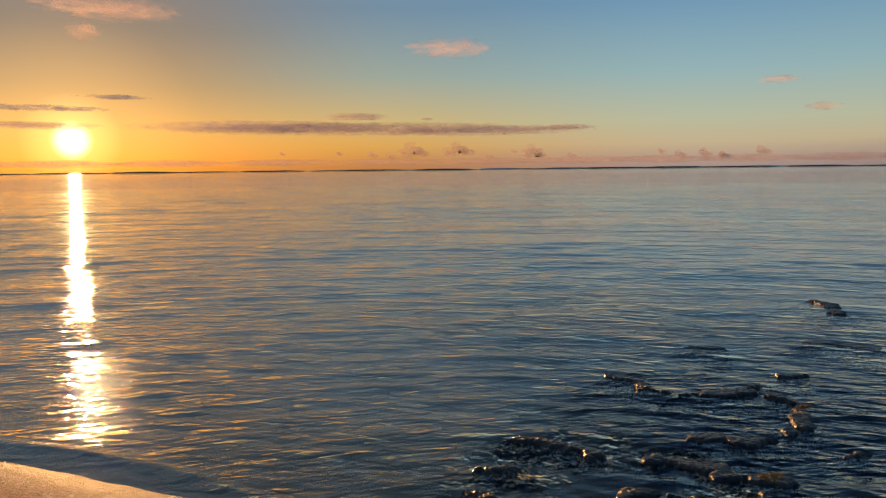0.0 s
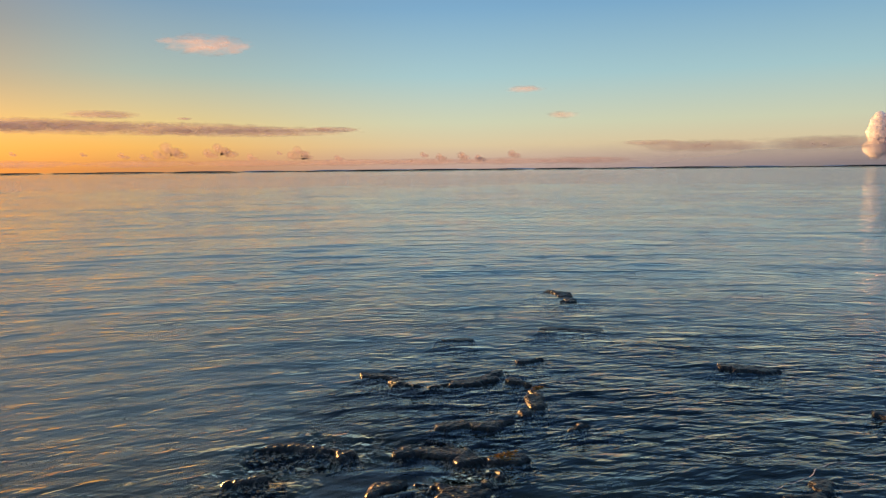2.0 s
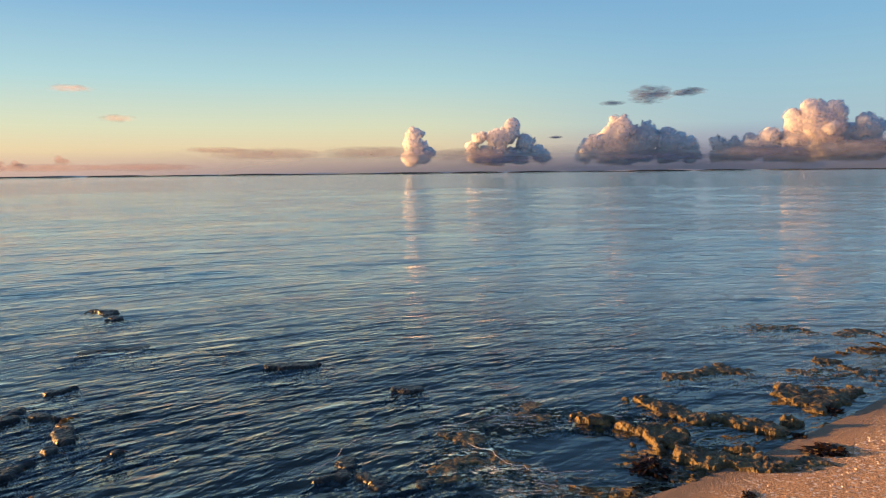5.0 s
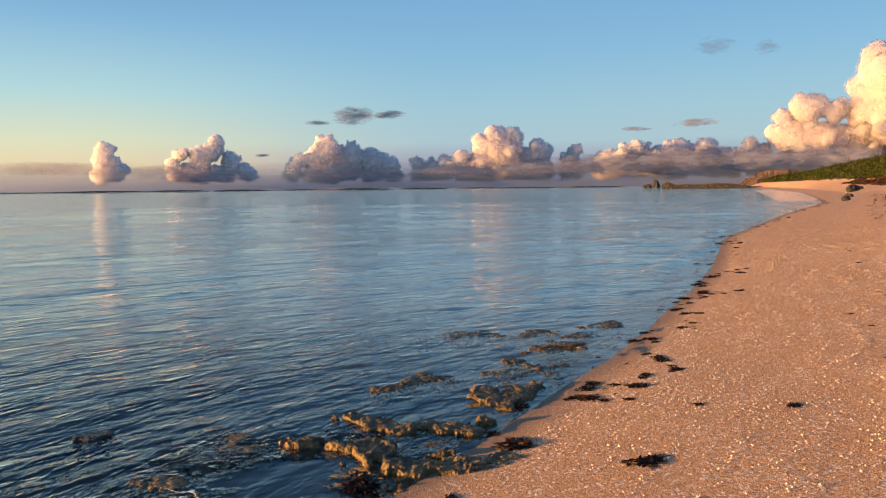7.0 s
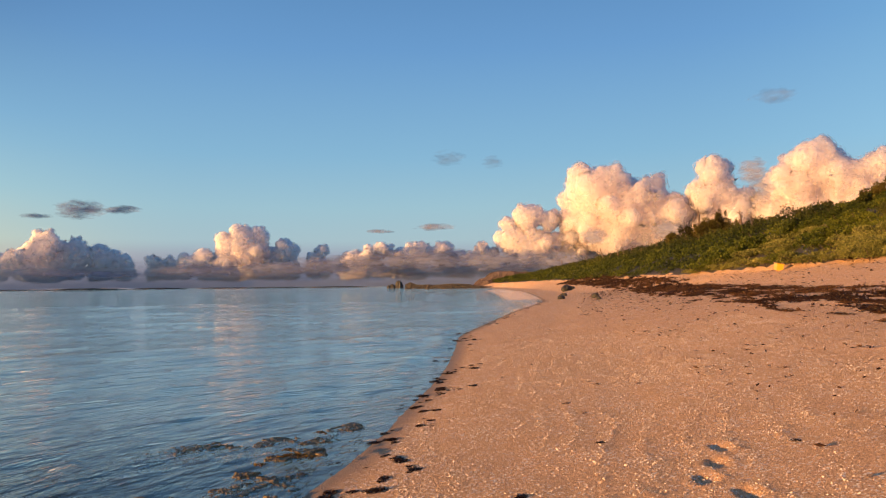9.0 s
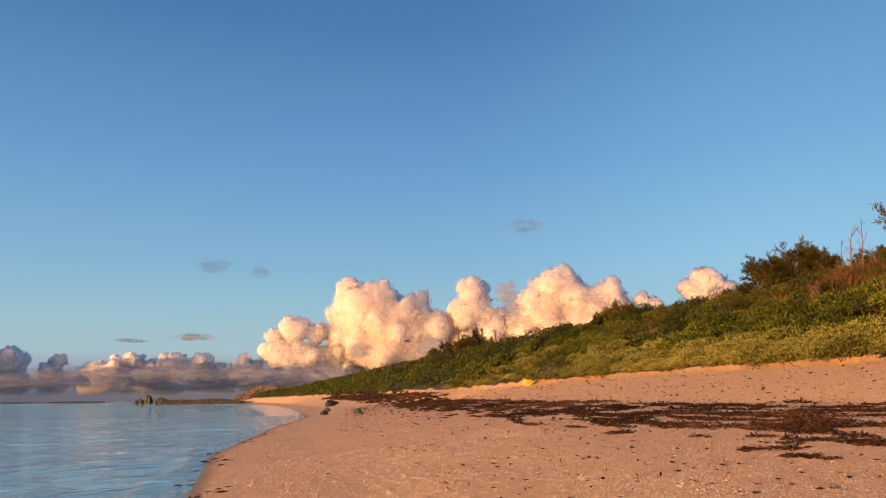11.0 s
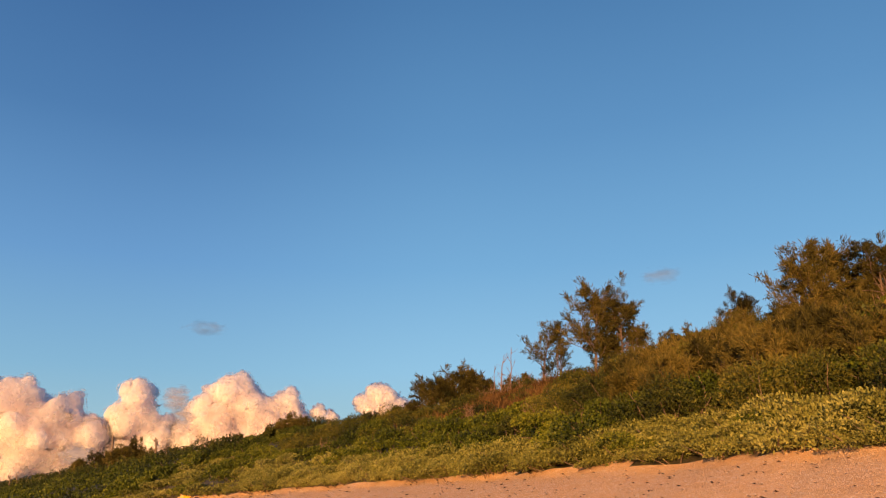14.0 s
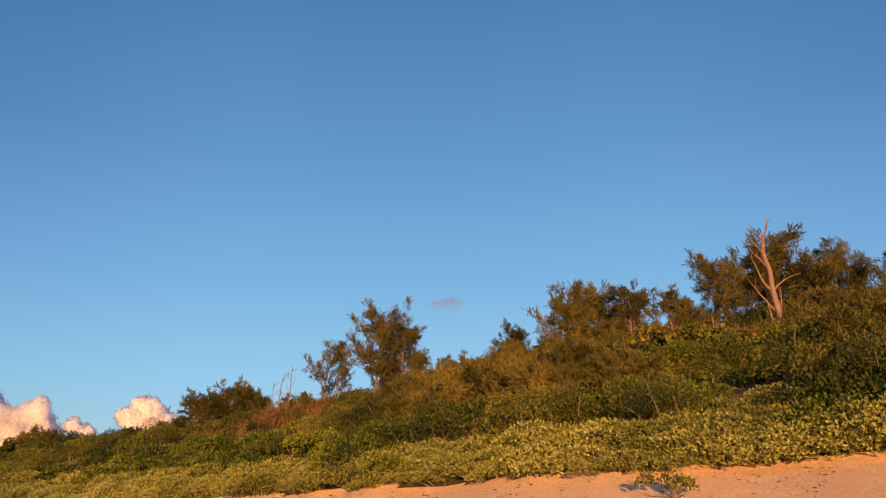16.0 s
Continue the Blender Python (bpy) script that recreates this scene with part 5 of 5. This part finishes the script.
for u, v, s in ((4.88, -1.65, 1.0), (4.65, -0.8, 0.8), (6.5, -1.3, 0.5), (5.75, -1.95, 0.9), (4.01, -2.35, 0.9), (5.9, -0.6, 0.4), (7.2, -0.9, 0.4), (5.1, -1.9, 0.5), (3.95, -1.75, 0.4)):
    weed(u, v, s, WEEDS, "dark brown clump of seaweed lying on wet sand", "seaweed on the beach")
for k in range(230):
    u = 6.0 + 75 * rk.random() ** 1.9
    v = float(shore(np.array([u]))[0]) + rk.normal(0.16, 0.2) + 0.1 + 0.25 * math.sin(u * 2.1)
    weed(u, v, 0.2 + 0.55 * rk.random() ** 1.8 * (1 + u * 0.015), WEEDS, "brown seaweed clump at the water's edge", "seaweed on the beach")
for k in range(70):
    u, v = rk.uniform(3.5, 26), rk.uniform(-0.9, 6)
    weed(u, v, rk.uniform(0.15, 0.5), WEEDS, "small dry scrap of weed on the sand", "scraps on the sand")
for x, y, s in ((-2.13, 3.93, 0.8), (3.9, 6.85, 1.2), (3.98, 6.68, 1.2), (3.5, 6.75, 0.9), (1.72, 4.75, 0.5), (2.8, 5.75, 0.6), (4.0, 7.1, 0.9), (4.7, 7.6, 0.9), (-2.53, 5.2, 0.6)):
    weed((x + y) * R2, (x - y) * R2, s, GOLD, "golden-brown weed growing on reef rock", "weed on the reef").location.z = 0.07


def wrack():
    """The broad band of dark weed thrown up along the beach, in streaks that follow the shore."""
    n = 700000
    u = 3 + 160 * rk.random(n) ** 1.9
    w0 = shore(u)
    s = 7.4 + 7.4 * rk.random(n)
    v = w0 + s
    streak = fnoise(u * 0.85, v * 4.2, 4, 1)
    band = np.exp(-((s - 11.0) / 3.0) ** 4)
    keep = streak * (0.55 + 0.45 * band) > 0.535
    u, v, s = u[keep], v[keep], s[keep]
    extra = 6000
    eu = 2 + 80 * rk.random(extra) ** 1.5
    ev = shore(eu) + 4 + (foot(eu) - shore(eu) - 4) * rk.random(extra)
    u, v = np.concatenate([u, eu]), np.concatenate([v, ev])
    k = min(len(u), 130000)
    pick = rk.permutation(len(u))[:k]
    u, v = u[pick], v[pick]
    p = np.stack([(u + v) * R2, (u - v) * R2, ground_z(u, v) + 0.004 + 0.02 * rk.random(k)], 1)
    way = unit(rk.normal(size=(k, 3)) * np.array([1, 1, 0.16]) + np.array([0.5, 0.5, 0.05]))
    vv, ff = leaf_quads(p, way, (0.065 + u * 0.002) * rk.uniform(0.5, 1.5, k), 0.3, rk)
    tagged(new("seaweed_wrack", mesh("seaweed_wrack", vv, ff, WEED)), "dark band of dried seaweed strewn along the beach", "seaweed", kind="stuff")


wrack()


def grit():
    """White shell and coral chips, thickest along the tide marks."""
    n = 330000
    u, v = 2 + 18 * rk.random(n) ** 1.3, rk.uniform(-1.8, 6.5, n)
    patch = fnoise(u * 0.5, v * 0.9, 3, 3)
    keep = rk.random(n) < 0.05 + 0.5 * tide_mark(u, v) ** 0.4 + 0.16 * np.clip((patch - 0.58) * 5, 0, 1)
    keep &= v > shore(u) + 0.3
    u, v = u[keep][:130000], v[keep][:130000]
    k = len(u)
    c = np.stack([(u + v) * R2, (u - v) * R2, ground_z(u, v) + 0.002], 1)
    size = (0.003 + 0.009 * rk.random(k) ** 2.2)[:, None]
    a = rk.uniform(0, 6.28, k)
    corners = [c + size * np.stack([np.cos(a + d) * rk.uniform(0.5, 1.2, k), np.sin(a + d) * rk.uniform(0.5, 1.2, k), np.zeros(k)], 1) for d in (0, 2.1, 4.2)]
    corners.append(c + size * np.stack([rk.normal(0, 0.2, k), rk.normal(0, 0.2, k), rk.uniform(0.5, 1.0, k)], 1))
    vv = np.stack(corners, 1).reshape(-1, 3)
    b = np.arange(k)[:, None] * 4
    ff = np.concatenate([b + np.array([[0, 1, 3]]), b + np.array([[1, 2, 3]]), b + np.array([[2, 0, 3]])])
    tagged(new("shell_grit", mesh("shell_grit", vv, ff, SHELL)), "white shell and coral chips strewn over sand", "shells", kind="stuff")


grit()

for u, v, a, b, h in ((108, 12.4, 2.0, 1.2, 0.9), (72, 7.6, 1.0, 0.7, 0.4), (58, 8.7, 0.6, 0.5, 0.4), (112, 13.6, 1.0, 0.8, 0.5), (84, 9.2, 0.8, 0.5, 0.4), (52, 8.0, 0.4, 0.3, 0.2)):
    ob = new("beach_boulder", rock_mesh("beach_boulder", CRAGS[rk.integers(6)], (a, b, h * 1.3), DARKROCK, 0.06, u))
    x, y, _ = spot(u, v)
    ob.matrix_basis = pose(x, y, top(u, v) + h * 0.3, 0, 0, rk.uniform(0, 360))
    tagged(ob, "dark weathered boulder lying on the sand", "rock", "boulders on the beach")


def far_rock(name, az, dist, size, mat, label, group="", z=0.0, turn=None):
    ob = new(name, rock_mesh(name, CRAGS[rk.integers(6)], size, mat, 0.05, az))
    a = radians(az)
    ob.matrix_basis = pose(dist * math.sin(a), dist * math.cos(a), z, 0, 0, -az if turn is None else turn)
    return tagged(ob, label, "rock", group)


for az, size in ((38.66, (4.6, 4.0, 8.6)), (38.15, (3.2, 3.0, 4.6)), (37.85, (2.2, 2.0, 3.4))):
    far_rock("sea_stack", az, 420, size, DARKROCK, "dark upright sea stack off the headland", "sea stacks")


def crag(name, az0, az1, dist, depth, skyline, mat, label, group, seed):
    """A layered block of rock along an arc: an undercut face in strata, a ragged top and a sloping back. skyline: heights along it."""
    n, levels = 90, 14
    s = np.linspace(0, 1, n)
    high = np.interp(s, np.linspace(0, 1, len(skyline)), skyline) * (0.97 + 0.06 * fnoise(s * 18 + seed, s * 0 + 2, 3, 0))
    rows = []
    for k in range(levels):
        t = k / (levels - 1)
        strata = 0.05 * depth * (fnoise(np.full(n, t * 9.0), s * 7 + seed, 3, 1) - 0.5) + 0.05 * depth * (fnoise(s * 8 + seed, np.full(n, t * 2.0), 3, 2) - 0.5)
        rows.append((strata + 0.12 * depth * t, -0.6 + (high + 0.6) * t))
    rows.append((np.full(n, depth * 0.55), high * 0.96))
    rows.append((np.full(n, depth), np.full(n, -0.6)))
    a = np.radians(az0 + (az1 - az0) * s)
    v = np.stack([np.stack([(dist + d) * np.sin(a), (dist + d) * np.cos(a), z], -1) for d, z in rows])
    mid = np.array([dist * math.sin(float(a.mean())), dist * math.cos(float(a.mean())), 0])
    faces = grid_faces(len(rows), n).tolist() + [list(range(0, len(rows) * n, n)), list(range(n - 1, len(rows) * n, n))[::-1]]
    ob = new(name, mesh(name, v - mid, faces, mat))
    ob.location = mid
    return tagged(ob, label, "rock", group)


crag("rock_shelf", 39.1, 42.3, 330, 12, (2.0, 3.0, 1.9, 1.8, 1.9, 1.7, 1.8, 2.0), SHELF, "low dark rock shelf running into the sea", "rock shelves", 1)
crag("rock_shelf", 41.6, 46.0, 326, 12, (1.6, 2.0, 2.2, 2.1, 1.9, 1.2, 0.9, 0.6), SHELF, "low dark rock shelf running into the sea", "rock shelves", 2)
crag("headland_cliff", 44.5, 49.2, 395, 30, (2.0, 4.6, 5.4, 8.0, 8.6, 8.9, 8.8, 8.7, 8.5, 8.3, 8.0, 8.0), CLIFF, "brown rock cliff at the far headland", "headland cliffs", 3)
crag("headland_cliff", 44.2, 47.0, 380, 20, (0.6, 2.4, 3.6, 4.0, 3.4, 3.0, 1.2), CLIFF, "broken lower cliff of the far headland", "headland cliffs", 4)
for k in range(30):
    az = -96 + k * 4.5 + rk.uniform(-1, 1)
    far_rock("offshore_reef", az, rk.uniform(860, 980), (rk.uniform(60, 110), 14, rk.uniform(1.8, 3.4)), DARKROCK, "thin dark outer reef on the horizon", "outer reef")
for k in range(15):
    az = -46 + k * 4.6 + rk.uniform(-1, 1)
    far_rock("reef_surf", az, 1040, (rk.uniform(60, 90), 10, rk.uniform(2.8, 3.6)), FOAM, "line of white surf along the outer reef", "surf on the reef")


def crate():
    ob = new("plastic_crate")
    for name, size, at in (("base", (0.7, 0.45, 0.04), (0, 0, 0.02)), ("side", (0.7, 0.03, 0.46), (0, -0.21, 0.27)), ("side", (0.7, 0.03, 0.46), (0, 0.21, 0.27)),
                           ("end", (0.03, 0.39, 0.46), (-0.335, 0, 0.27)), ("end", (0.03, 0.39, 0.46), (0.335, 0, 0.27)), ("rim", (0.76, 0.05, 0.05), (0, -0.25, 0.48)), ("rim", (0.76, 0.05, 0.05), (0, 0.25, 0.48))):
        bm = bmesh.new()
        bmesh.ops.create_cube(bm, size=1, matrix=Matrix.Translation(at) @ Matrix.Diagonal((*size, 1)))
        bmesh.ops.bevel(bm, geom=bm.edges[:], offset=0.008, segments=1, affect="EDGES")
        me = bpy.data.meshes.new(name)
        bm.to_mesh(me)
        bm.free()
        me.materials.append(YELLOW)
        part(name, me, ob)
    u, v = bearing(66.3, 20.6)
    x, y, _ = spot(u, v)
    ob.matrix_basis = pose(x, y, top(u, v) + 0.02, 8, -7, 40)
    tagged(ob, "faded yellow plastic crate washed up below the scrub", "crate")


crate()


def hut():
    ob = new("white_hut")

    def block(name, size, at, mat):
        bm = bmesh.new()
        bmesh.ops.create_cube(bm, size=1, matrix=Matrix.Translation(at) @ Matrix.Diagonal((*size, 1)))
        me = bpy.data.meshes.new(name)
        bm.to_mesh(me)
        bm.free()
        me.materials.append(mat)
        return part(name, me, ob)
    block("wall", (3, 3, 2.2), (0, 0, 1.1), WHITE)
    roof = mesh("roof", [(-1.8, -1.7, 2.2), (1.8, -1.7, 2.2), (1.8, 1.7, 2.2), (-1.8, 1.7, 2.2), (-1.8, 0, 3.2), (1.8, 0, 3.2)],
                [(0, 1, 5, 4), (2, 3, 4, 5), (0, 4, 3), (1, 2, 5), (3, 2, 1, 0)], WHITE)
    part("roof", roof, ob, "white gabled roof")
    u, v = bearing(66.5, 43)
    x, y, _ = spot(u, v)
    ob.matrix_basis = pose(x, y, top(u, v) - 0.3, 0, 0, 20)
    tagged(ob, "small white hut peeping over the dune crest", "hut")


hut()


def foam_line(points, wide):
    """A thin wandering line of froth round a mound."""
    pts = np.array([(x, y, 0.012) for x, y in points])
    t = np.linspace(0, len(pts) - 1, 60)
    path = np.stack([np.interp(t, np.arange(len(pts)), pts[:, k]) for k in range(3)], 1)
    path[:, :2] += np.stack([fnoise(t * 2.3, t * 0 + 1.5, 3, 0) - 0.5, fnoise(t * 2.3, t * 0 + 8.5, 3, 1) - 0.5], 1) * 0.16
    v, f = tube(path, wide * (0.35 + fnoise(t * 5, t * 0 + 3, 2, 2)), 5)
    v[:, 2] = 0.012 + (v[:, 2] - 0.012) * 0.4
    tagged(new("foam_line", mesh("foam_line", v, f, FOAM, True)), "thin white line of foam on the shallows", "foam", "foam lines")


foam_line([(-0.73, 4.39), (-0.57, 4.93), (-0.29, 5.08), (-0.03, 5.15), (0.33, 5.34), (0.64, 5.36)], 0.0018)
foam_line([(0.19, 4.86), (0.37, 4.53), (0.55, 4.45), (0.84, 4.41)], 0.0022)
